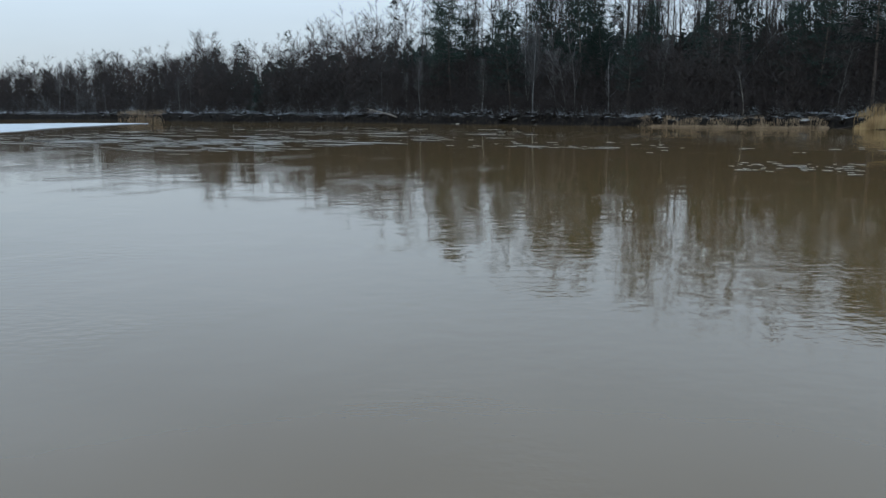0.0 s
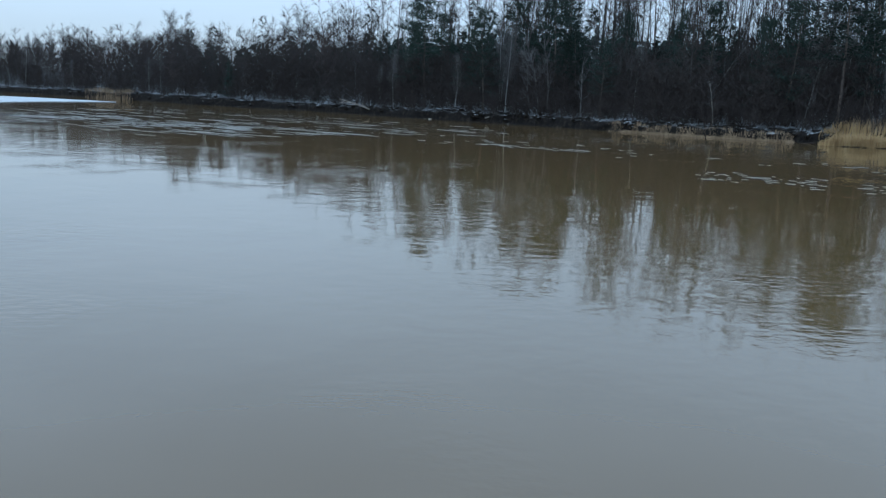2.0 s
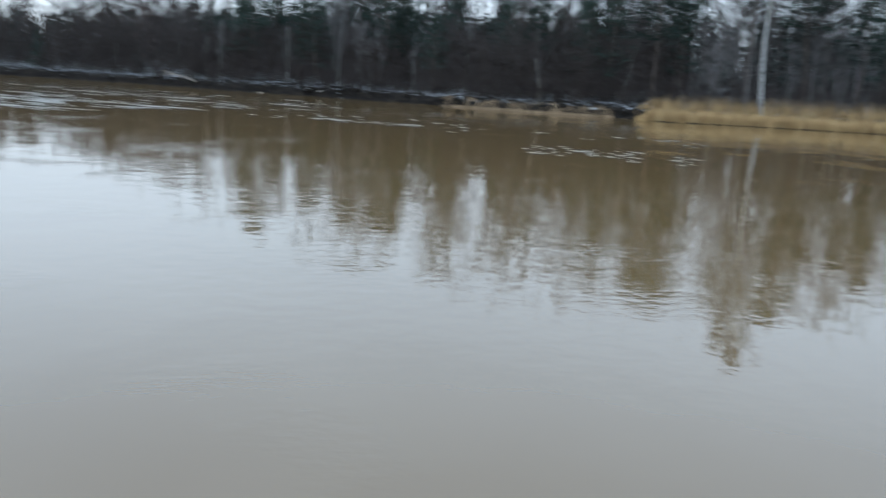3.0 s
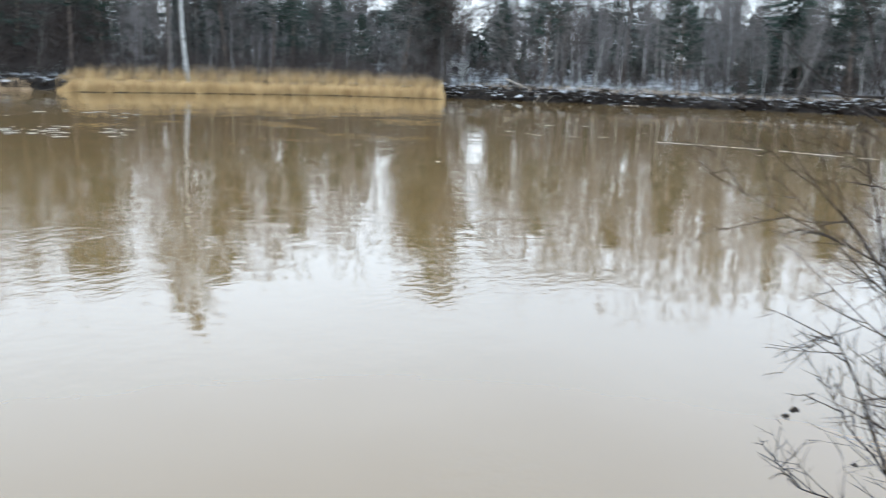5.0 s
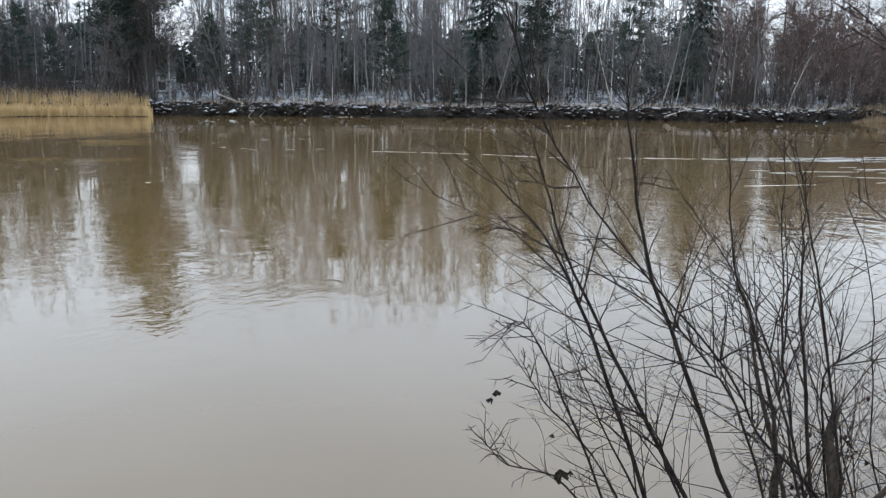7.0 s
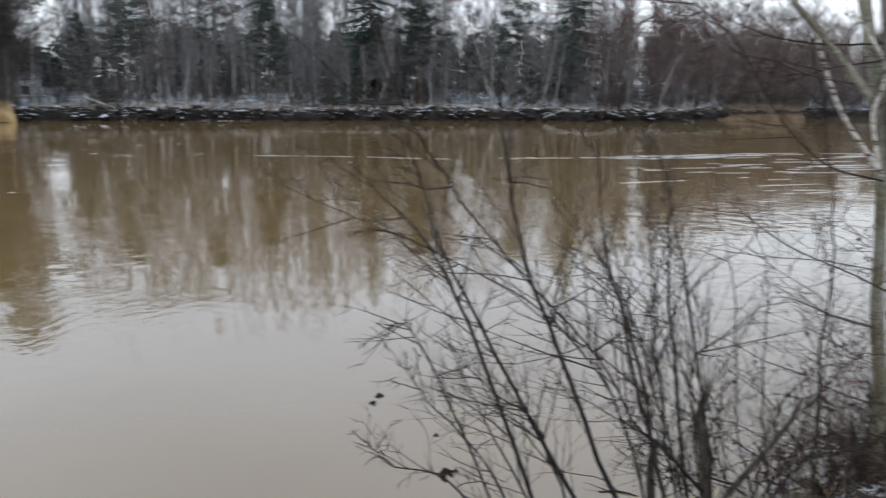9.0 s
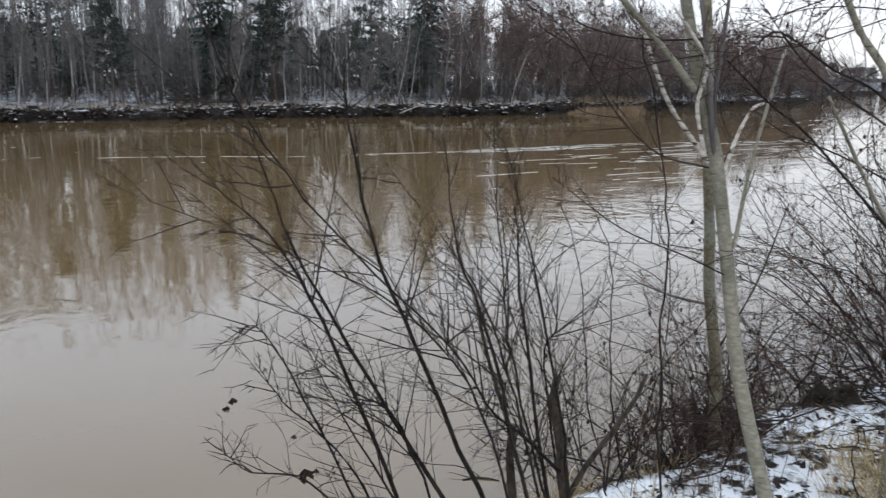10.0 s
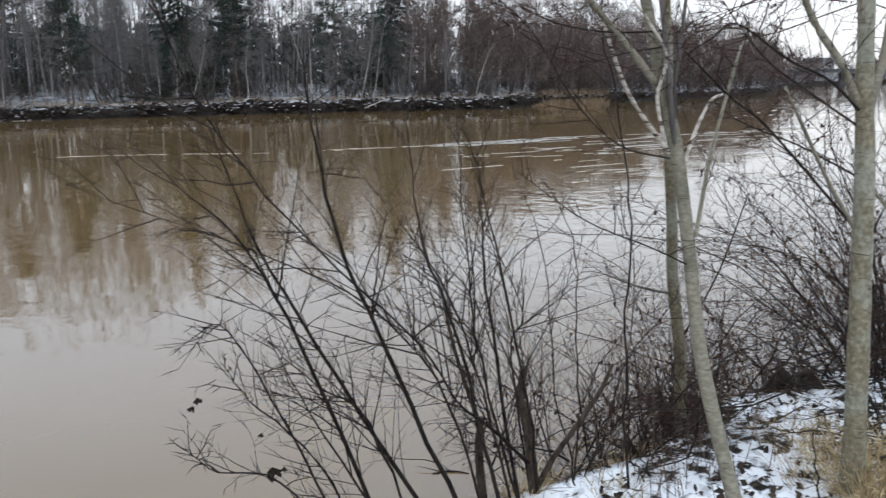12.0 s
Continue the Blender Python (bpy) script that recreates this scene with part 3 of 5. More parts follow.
def shrub(name, label, seed, height, mat, stems=13, subs=6, twigs=4, thick=0.021, spread=0.6, group="bushes on the far bank"):
    """A leafless many-stemmed bush."""
    rng = random.Random(seed)
    bush = thing(name, label, "bush", group)
    stem, crown = Buf(), Buf()
    for s in range(stems):
        w = rng.uniform(0, 2 * math.pi)
        d = Vector((math.cos(w) * spread * rng.random(), math.sin(w) * spread * rng.random(), 1))
        h = height * rng.uniform(0.6, 1.05)
        pts = wander(rng, (0.35 * math.cos(w), 0.35 * math.sin(w), -0.15), d, h, 3, 0.09, 0.02)
        stem.tube(pts, [0.028, 0.021, 0.013, 0.001], 3)
        for q in range(subs):
            v = 0.15 + 0.85 * (q + rng.random()) / subs
            j = min(int(v * 3), 2)
            sp = pts[j].lerp(pts[j + 1], v * 3 - j)
            sd = cone_dir(rng, pts[j + 1] - pts[j], rng.uniform(0.3, 0.9))
            sq = sp + sd * h * rng.uniform(0.18, 0.36)
            crown.spike(sp, sq, thick)
            for t in range(twigs):
                tp = sp.lerp(sq, rng.uniform(0.1, 1.0))
                tq = tp + cone_dir(rng, sd, rng.uniform(0.2, 0.9)) * rng.uniform(0.25, 0.7)
                crown.hair(tp, tq, thick * 0.7)
                for z in range(2):
                    fp = tp.lerp(tq, rng.uniform(0.2, 1.0))
                    crown.hair(fp, fp + cone_dir(rng, sd, rng.uniform(0.2, 1.1)) * rng.uniform(0.15, 0.4), thick * 0.55)
    part("stem_clump", stem, mat, bush)
    part("crown", crown, mat, bush)
    return bush


KINDS = {
    "birch": [bare_tree("birch_tree", "tall leafless birch with white bark on the bank", 11 + i, 15, 0.12, M_BIRCH, M_TWIG_GREY, 34, 0.22, 0.42, 0.34, subs=6, twigs=6, lift=0.12, thick=0.0105, fuzz=4) for i in range(3)],
    "grey": [bare_tree("alder_tree", "leafless grey-brown alder with a slender trunk", 21 + i, 15, 0.13, M_BARK, M_TWIG_SHADED, 32, 0.12, 0.75, 0.32, subs=6, lift=0.08) for i in range(3)],
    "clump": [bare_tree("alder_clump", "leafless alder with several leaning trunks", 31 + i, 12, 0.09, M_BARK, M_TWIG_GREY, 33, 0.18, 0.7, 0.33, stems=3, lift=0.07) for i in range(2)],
    "brown": [bare_tree("willow_tree", "broad leafless willow with reddish-brown twigs", 41 + i, 10, 0.10, M_BARK, M_TWIG_RED, 27, 0.06, 0.8, 0.40, subs=5, twigs=5, stems=3, lift=0.10, thick=0.019) for i in range(3)],
    "pine": [pine("pine_tree", "dark green pine with a bare lower trunk", 51 + i, 17, 0.17, low=0.2 + 0.1 * i, spread=0.2) for i in range(3)],
    "fir": [spruce("spruce_tree", "narrow dark spruce with drooping boughs", 61 + i, 14, 0.14) for i in range(2)],
    "bush": [shrub("bare_bush", "leafless brown bush at the water's edge", 71 + i, 3.2, M_TWIG_SHADED, 12) for i in range(3)],
    "greybush": [shrub("bare_bush", "leafless greyish bush under the trees", 81 + i, 3.6, M_TWIG_GREY, 10) for i in range(2)],
}
SIZE = {"birch": 15, "grey": 15, "clump": 12, "brown": 10, "pine": 17, "fir": 14, "bush": 3.2, "greybush": 3.6}
used = set()


def plant(kind, az, off, height, rng, lean=0.0, which=None):
    protos = KINDS[kind]
    i = rng.randrange(len(protos)) if which is None else which
    s = height / SIZE[kind]
    g = far_ground(az, off)
    wide = s * rng.uniform(0.9, 1.12)
    m = Matrix.LocRotScale(g, Euler((rng.gauss(0, 0.02) + lean * math.cos(radians(az)), rng.gauss(0, 0.02), rng.uniform(0, 6.28))), (wide, wide, s))
    if (kind, i) in used:
        return copy_thing(protos[i], m)
    used.add((kind, i))
    protos[i].matrix_basis = m
    return protos[i]


TOP_AZ = [-45, -30, -22, -18, -15, -12, -8, -4, 4, 12, 20, 28, 34, 37, 40, 46, 48, 50.4, 51, 52.6, 53.4, 57, 66, 75, 84, 88, 92, 100, 104, 107, 110, 112, 118, 125]
TOP_H = [8, 7.6, 8.6, 8.6, 10.5, 8.6, 11.2, 14, 16, 17.5, 18.5, 19, 20, 20, 18, 18, 20, 20, 8, 8, 17.5, 19.5, 20, 19.5, 17, 16.5, 15, 12.5, 12.5, 11.5, 9.5, 8, 9, 10]


def top(az):
    return float(np.interp(az, TOP_AZ, TOP_H))


def mix_at(az):
    """Which kinds grow where along the bank."""
    if az < -19:
        return ["brown", "grey", "brown", "clump", "birch"]
    if az < -4:
        return ["birch", "grey", "brown", "fir", "birch", "clump"]
    if az < 8:
        return ["birch", "grey", "birch", "grey", "pine"]
    if az < 32:
        return ["pine", "grey", "birch", "pine", "clump", "grey", "birch", "pine"]
    if az < 86:
        return ["pine", "grey", "clump", "birch", "clump", "grey", "pine", "birch", "fir"] if az > 50 else ["pine", "clump", "pine", "birch", "clump", "grey", "pine", "birch"]
    return ["brown", "brown", "clump", "brown", "brown"]


def plant_woods():
    rng = random.Random(5)
    az = -31.0
    while az < 120:
        r = float(np.interp(az, FAR_AZ, FAR_R))
        near_gap = 1.75 if -4 < az < 100 else 2.4
        plant(rng.choice(mix_at(az)), az, rng.uniform(1.5, 5), top(az) * rng.uniform(0.62, 0.98), rng, lean=rng.uniform(-0.05, 0.12))
        if rng.random() < 0.8:
            plant(rng.choice(mix_at(az)), az + rng.uniform(-0.6, 0.6), rng.uniform(6, 16), top(az) * rng.uniform(0.8, 1.08), rng)
        if rng.random() < 0.75:
            plant(rng.choice(["bush", "greybush", "bush"]) if az > 29 else "bush", az + rng.uniform(-0.5, 0.5), rng.uniform(0.9, 5), rng.uniform(1.6, 4.2), rng)
        if az < 26 and rng.random() < 0.8:
            plant("bush", az + rng.uniform(-0.4, 0.4), rng.uniform(0.3, 1.4), rng.uniform(1.2, 3.6), rng)
        if az > 86:
            plant("bush", az + rng.uniform(-0.5, 0.5), rng.uniform(0.6, 4), rng.uniform(2.2, 4.5), rng)
        az += math.degrees(near_gap / r) * rng.uniform(0.7, 1.3)
    # trees that stand out one by one
    big = bare_tree("birch_tree", "old birch with a stout pale trunk behind the reeds", 97, 20, 0.21, M_BIRCH, M_TWIG_GREY, 34, 0.35, 0.5, 0.3, subs=6, thick=0.0128)
    big.matrix_basis = Matrix.LocRotScale(far_ground(33.55, 0.7), Euler((0, 0, 1.0)), None)
    stout = bare_tree("alder_tree", "stout dark alder behind the reeds", 98, 19, 0.2, M_BARK, M_TWIG_SHADED, 32, 0.3, 0.7, 0.3, subs=6)
    stout.matrix_basis = Matrix.LocRotScale(far_ground(32.5, 0.9), Euler((0, 0, 2.0)), None)
    plant("birch", -1.4, 2.5, 15.5, rng, which=1)
    plant("birch", -0.6, 3.0, 14, rng, which=2)
    plant("birch", 6.1, 1.6, 16, rng, which=0)
    plant("pine", 36.0, 5, 21, rng)
    plant("pine", 49.0, 5, 22.5, rng, which=0)
    plant("pine", 48.2, 6, 19, rng, which=1)
    plant("pine", 50.1, 6, 24.5, rng, which=2)
    plant("grey", 48.3, 4, 23, rng, which=1)
    plant("grey", 49.8, 4, 23, rng, which=2)
    plant("clump", 47.6, 5, 19, rng, which=0)
    plant("clump", 49.4, 6, 22, rng, which=1)
    plant("grey", 50.25, 2.5, 24, rng, which=0)
    plant("grey", 50.45, 3, 25, rng, which=2)
    plant("birch", 50.1, 3.5, 24, rng, which=1)
    plant("birch", 51.35, 3, 22, rng, which=0)
    plant("grey", 36.8, 5, 20, rng, which=0)
    for a, tall, kind in ((54.0, 14, "pine"), (55.2, 13, "fir"), (65.2, 16, "pine"), (66.0, 14, "pine"), (69.3, 15, "fir"), (72.5, 16, "pine"), (75.5, 14.5, "pine")):
        plant(kind, a, rng.uniform(3, 7), tall, rng)
    plant("fir", -12.7, 6, 7.5, rng)
    plant("pine", 9.2, 5, 15, rng)
    for a in (50.0, 50.5):
        plant("birch", a, 2.2, 9, rng)


plant_woods()


def far_woods():
    """The depth of the wood behind the front trees: bare crowns, and dark conifers further in."""
    rng = random.Random(9)
    brown, grey, c = Buf(), Buf(), Buf()
    for i in range(1150):
        az = rng.uniform(-44, 124) if i < 480 else rng.uniform(*((6, 29), (54, 88), (30, 50), (54, 88))[i % 4]) if i >= 820 else rng.uniform(2, 30) if i >= 740 else rng.uniform(53, 76) if i >= 640 else (rng.uniform(-34, -14) if i % 2 else rng.uniform(85, 120))
        off = rng.uniform(10, 45)
        # brightness painted by azimuth: lighter grey from 29 to 90, shade-dark brown elsewhere
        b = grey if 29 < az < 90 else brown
        g = far_ground(az, off)
        h = top(az) * rng.uniform(0.7, 1.04) * (1 + off / 260)
        pts = wander(rng, g - Vector((0, 0, 0.3)), (rng.gauss(0, 0.04), rng.gauss(0, 0.04), 1), h, 4, 0.03, 0.03)
        b.tube(pts, [0.12, 0.095, 0.065, 0.04, 0.001], 3)
        for k in range(20):
            u = 0.1 + 0.9 * rng.random() ** 0.7
            j = min(int(u * 4), 3)
            p = pts[j].lerp(pts[j + 1], u * 4 - j)
            d = cone_dir(rng, (0, 0, 1), rng.uniform(0.4, 1.1))
            q = p + d * h * 0.23 * (1.2 - 0.72 * u)
            b.spike(p, q, 0.024)
            for t in range(14):
                e = p.lerp(q, rng.uniform(0.25, 1.0))
                b.hair(e, e + cone_dir(rng, d + Vector((0, 0, 0.3)), rng.uniform(0.1, 1.1)) * rng.uniform(0.4, 1.2), 0.0145)
    for i in range(900):
        az = rng.uniform(-46, 126)
        off = rng.uniform(18, 80)
        g = far_ground(az, off)
        h = min(top(az) * rng.uniform(0.35, 0.72), rng.uniform(5.0, 8.5)) * (1 + off / 220)
        if not -16 < az < 86 or (az > 50 and i % 3):
            continue
        if rng.random() < 0.1:
            h *= 1.6
        r = h * rng.uniform(0.14, 0.22)
        for k in range(260):
            u = rng.random()
            w, rr = rng.uniform(0, 6.28), r * (1.05 - u) ** 0.7 * math.sqrt(rng.uniform(0.15, 1))
            p = g + Vector((rr * math.cos(w), rr * math.sin(w), h * u))
            d = Vector((math.cos(w), math.sin(w), rng.uniform(-0.9, 0.3))) * rng.uniform(0.3, 0.8)
            e = Vector((-math.sin(w), math.cos(w), rng.gauss(0, 0.5))) * rng.uniform(0.1, 0.26)
            c.tri(p - e, p + e, p + d)
    for i in range(520):
        az = rng.uniform(-46, 126)
        off = rng.uniform(50, 95)
        g = far_ground(az, off)
        h = min(top(az) * rng.uniform(0.35, 0.6) * (1 + off / 150), rng.uniform(6.5, 9.5))
        r = h * rng.uniform(0.16, 0.26)
        evergreen = -16 < az < 86
        # same split of light and shade by twig colour
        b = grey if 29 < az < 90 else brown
        for k in range(130 if evergreen else 160):
            u = rng.random()
            w, rr = rng.uniform(0, 6.28), r * (1.05 - u) ** 0.6 * math.sqrt(rng.uniform(0.1, 1))
            p = g + Vector((rr * math.cos(w), rr * math.sin(w), h * u))
            if evergreen:
                d = Vector((math.cos(w), math.sin(w), rng.uniform(-0.9, 0.3))) * rng.uniform(0.7, 1.5)
                e = Vector((-math.sin(w), math.cos(w), rng.gauss(0, 0.5))) * rng.uniform(0.25, 0.55)
                c.tri(p - e, p + e, p + d)
            else:
                b.hair(p, p + Vector((math.cos(w) * 0.6, math.sin(w) * 0.6, 1)) * rng.uniform(1.0, 2.4), 0.07)
    # thick brush that closes the foot of the wood, in rounded thickets
    for i in range(760):
        az = rng.uniform(-44, -3) if i < 480 else rng.uniform(-3, 28)
        off = rng.uniform(2.5, 24) if i % 3 else rng.uniform(1.5, 6)
        g = far_ground(az, off)
        h = top(az) * rng.uniform(0.4, 1.0) if i < 480 else top(az) * rng.uniform(0.2, 0.45)
        wide = h * rng.uniform(0.25, 0.4)
        for k in range(210):
            u = rng.random() ** 0.8
            w, r = rng.uniform(0, 6.28), wide * math.sqrt(rng.random()) * math.sqrt(max(0.05, 1.05 - u * u))
            p = g + Vector((r * math.cos(w), r * math.sin(w), h * u * 0.85))
            brown.hair(p, p + Vector((rng.gauss(0, 0.8), rng.gauss(0, 0.8), 1)) * rng.uniform(0.35, 0.9), 0.028)
    # brown willow woods at the bend, dense to the ground
    red = Buf()
    for i in range(210):
        az = rng.uniform(91, 112)
        g = far_ground(az, rng.uniform(2, 26))
        h = top(az) * rng.uniform(0.4, 0.95)
        wide = h * rng.uniform(0.25, 0.4)
        for k in range(210):
            u = rng.random() ** 0.8
            w, r = rng.uniform(0, 6.28), wide * math.sqrt(rng.random()) * math.sqrt(max(0.05, 1.05 - u * u))
            p = g + Vector((r * math.cos(w), r * math.sin(w), h * u * 0.9))
            red.hair(p, p + Vector((rng.gauss(0, 0.7), rng.gauss(0, 0.7), 1)) * rng.uniform(0.4, 1.0), 0.026)
    tagged(new("far_woods", red.mesh("far_woods", M_TWIG_RED)), "reddish-brown leafless woods at the river bend", "woods", kind="stuff")
    tagged(new("far_woods", brown.mesh("far_woods", M_TWIG_SHADED)), "deep brown leafless woods behind the bank, shade put into colour", "woods", kind="stuff")
    tagged(new("far_woods", grey.mesh("far_woods", M_TWIG_GREY)), "deep pale grey leafless woods behind the snowy bank, brightness put into colour", "woods", kind="stuff")
    tagged(new("far_conifers", c.mesh("far_conifers", M_NEEDLE)), "dark young conifers deep in the woods", "woods", kind="stuff")


def undergrowth():
    """Brush and low twigs under the trees of the far bank."""
    rng = random.Random(17)
    b = Buf()
    for i in range(5200):
        az = rng.uniform(-42, 122)
        off = rng.uniform(1.2, 26) if i % 3 else rng.uniform(0.6, 4)
        if 50.5 < az < 95 and (i % 5 < 1 or off < 4):
            continue
        g = far_ground(az, off)
        for k in range(5):
            d = Vector((rng.gauss(0, 0.35), rng.gauss(0, 0.35), 1))
            q = g + d * rng.uniform(0.6, 3.4)
            b.spike(g - Vector((0, 0, 0.1)), q, rng.uniform(0.01, 0.018))
            for t in range(4):
                p = g.lerp(q, rng.uniform(0.3, 0.9))
                b.hair(p, p + Vector((rng.gauss(0, 0.4), rng.gauss(0, 0.4), rng.uniform(0.1, 0.7))), 0.013)
    tagged(new("undergrowth", b.mesh("undergrowth", M_TWIG_SHADED)), "tangled leafless undergrowth beneath the far trees", "undergrowth", kind="stuff")


far_woods()
undergrowth()


# ---- reeds, logs and stones along the far waterline ----
def reeds(name, label, az0, az1, depth, height, count, mat, seed, front=0.0, width=0.02):
    rng = random.Random(seed)
    b = Buf()
    for i in range(count):
        az = rng.uniform(az0, az1)
        edge = 1.4 * noise.noise((az * 1.3, seed, 0.0))
        off = -front - edge * 0.4 + depth * rng.random() ** 1.3
        g = far_ground(az, off)
        g.z = max(g.z, -0.1)
        g.x, g.y = g.x + rng.gauss(0, 0.16), g.y + rng.gauss(0, 0.16)
        fade = min(1, (az - az0) / 1.4 + 0.35, (az1 - az) / 0.35 + 0.6)
        tall = 1 + 0.16 * noise.noise((az * 0.9, 3.0, seed)) + 0.1 * noise.noise((az * 4, 1.0, seed))
        h = height * rng.uniform(0.68, 1.08) * fade * tall
        w = rng.uniform(0, math.pi)
        b.blade(g, g + Vector((rng.gauss(0.02, 0.09) * h, rng.gauss(0, 0.09) * h, h)), width * rng.uniform(0.6, 1.3), (math.cos(w), math.sin(w), 0))
    return tagged(new(name, b.mesh(name, mat)), label, "reeds", kind="stuff")


reeds("reed_bed", "dense bed of dry straw-yellow reeds at the waterline", 26.0, 50.1, 3.4, 1.12, 15000, M_REED, 3, front=2.6)
reeds("reed_bed", "brown upper reeds behind the yellow reed bed", 26.8, 49.4, 3.4, 1.25, 3600, M_REED_BROWN, 4, front=-0.9)
reeds("reed_stubble", "dark wet reed stubble along the foot of the reed bed", 26.4, 50.1, 0.5, 0.2, 2600, M_OLDSTEM, 14, front=2.9, width=0.025)
reeds("reed_strip", "low strip of dull withered reeds under the bank", 13.2, 24.4, 0.7, 0.34, 4600, M_REED_BROWN, 5, front=0.4)
reeds("reed_clump", "small clump of dry reeds on the distant bank", -20.8, -18.0, 2.0, 0.8, 900, M_REED_BROWN, 6, front=0.4)
reeds("brown_reed_bed", "bed of withered brown reeds at the river bend", 94.9, 99.8, 4.0, 0.8, 2800, M_REED_DULL, 7, front=1.4)
reeds("bank_grass", "withered grass on the snowy far bank", 51.0, 95.0, 2.2, 0.55, 2600, M_REED_BROWN, 8, front=-0.9, width=0.012)


def bank_clods():
    """Snow-capped clods, and dark roots and brushwood, along the far waterline."""
    rng = random.Random(23)
    b, clods = Buf(), Buf()
    for i in range(1500):
        az = rng.uniform(-26, 112) if i < 700 else rng.uniform(50, 101)
        if 26 < az < 49.8:
            continue
        if az < 26 and i % 2:
            continue
        g = far_ground(az, rng.uniform(0.15, 1.5) if az < 26 else rng.uniform(0.05, 1.6))
        s = rng.uniform(0.08, 0.25) * (1 if i % 7 or az < 26 else 1.5)
        clods.lump(g, (s * rng.uniform(0.8, 2.2), s * rng.uniform(0.8, 1.6), s * rng.uniform(0.6, 1.1)), rng, 6, 4, 0.55)
    for i in range(3200):
        az = rng.uniform(-24, 112) if i < 1400 else rng.uniform(50, 100)
        if 26 < az < 49.8:
            continue
        g = far_ground(az, rng.uniform(0.1, 1.4))
        pts = wander(rng, g, (rng.gauss(0, 1), rng.gauss(0, 1), rng.uniform(-0.5, 0.7)), rng.uniform(0.5, 1.9), 3, 0.35, -0.12)
        r = rng.uniform(0.014, 0.045)
        b.tube(pts, [r, r * 0.8, r * 0.55, 0.001], 3)
    tagged(new("bank_roots", b.mesh("bank_roots", M_ROOT)), "dark wet roots and brushwood along the waterline", "bank debris", kind="stuff")
    tagged(new("bank_clods", clods.mesh("bank_clods", M_CLOD, True)), "black peat clods capped with snow along the waterline", "bank debris", kind="stuff")


bank_clods()


def fallen_log(az, off, length, turn, rise, radius, mat, label):
    rng = random.Random(int(az * 100))
    g = far_ground(az, off)
    log = thing("fallen_log", label, "log", "driftwood on the far bank")
    b = Buf()
    d = Vector((math.cos(turn), math.sin(turn), rise))
    pts = wander(rng, g + Vector((0, 0, 0.05)), d, length, 5, 0.06, 0.0)
    b.tube(pts, [radius * (1 - 0.13 * i) for i in range(6)], 7)
    for k in range(5):
        p = pts[1 + k % 4]
        br = Buf()
        br.tube(wander(rng, p, cone_dir(rng, d, 0.8), length * rng.uniform(0.12, 0.3), 2, 0.2, 0.1), [radius * 0.35, radius * 0.25, radius * 0.1], 4)
        part("branch_stub", br, mat, log)
    part("log", b, mat, log, smooth=True)


def across(az, lean):
    """A heading along the bank at az, turned by lean."""
    return radians(-az) + lean


fallen_log(56.6, 0.2, 4.5, across(56.6, 2.6), 0.35, 0.13, M_LOG, "pale fallen trunk sloping into the water")
fallen_log(55.3, -0.7, 5.0, across(55.3, 0.1), 0.02, 0.07, M_LOG, "thin pale log lying on the water's edge")
fallen_log(83.4, 0.1, 3.0, across(83.4, 0.3), 0.3, 0.09, M_WHITEWOOD, "pale broken branch jutting over the water")
fallen_log(62.0, -0.2, 3.5, across(62.0, 0.1), 0.03, 0.08, M_LOG, "grey driftwood log at the waterline")
fallen_log(1.0, -0.1, 4.0, across(1.0, 0.1), 0.04, 0.10, M_LOG, "weathered grey log on the distant bank")
fallen_log(24.3, -0.4, 3.2, across(24.3, -0.2), 0.12, 0.10, M_ROOT, "dark root stump with snow at the waterline")
fallen_log(4.8, 0.2, 3.5, across(4.8, 0.5), 0.25, 0.08, M_WHITEWOOD, "pale crooked branch leaning over the bank")
fallen_log(-3.0, 0.3, 4.0, across(-3.0, 2.7), 0.3, 0.09, M_LOG, "leaning dead branch over the water")


def leaning_tree(az, off, height, side, label, mat):
    """A thin bare trunk that leans out along the bank."""
    rng = random.Random(int(az * 37))
    g = far_ground(az, off)
    tree = thing("leaning_tree", label, "tree", "leaning trees on the far bank")
    b, c = Buf(), Buf()
    ax = Vector((math.cos(radians(az)), -math.sin(radians(az)), 0)) * side
    pts = wander(rng, g - Vector((0, 0, 0.2)), ax + Vector((0, 0, 1)), height, 7, 0.06, 0.02)
    b.tube(pts, [0.065 * (1 - 0.12 * i) for i in range(8)], 6)
    for k in range(14):
        i = rng.randrange(2, 7)
        lp = wander(rng, pts[i], cone_dir(rng, pts[i + 1] - pts[i] if i < 7 else ax, 0.6), height * rng.uniform(0.1, 0.25), 3, 0.12, 0.08)
        c.tube(lp, [0.03, 0.022, 0.015, 0.008], 3)
        for t in range(6):
            c.spike(lp[1 + t % 3], lp[1 + t % 3] + cone_dir(rng, lp[3] - lp[0], 0.6) * rng.uniform(0.3, 0.8), 0.01)
    part("trunk", b, mat, tree, smooth=True)
    part("crown", c, M_TWIG_GREY, tree)


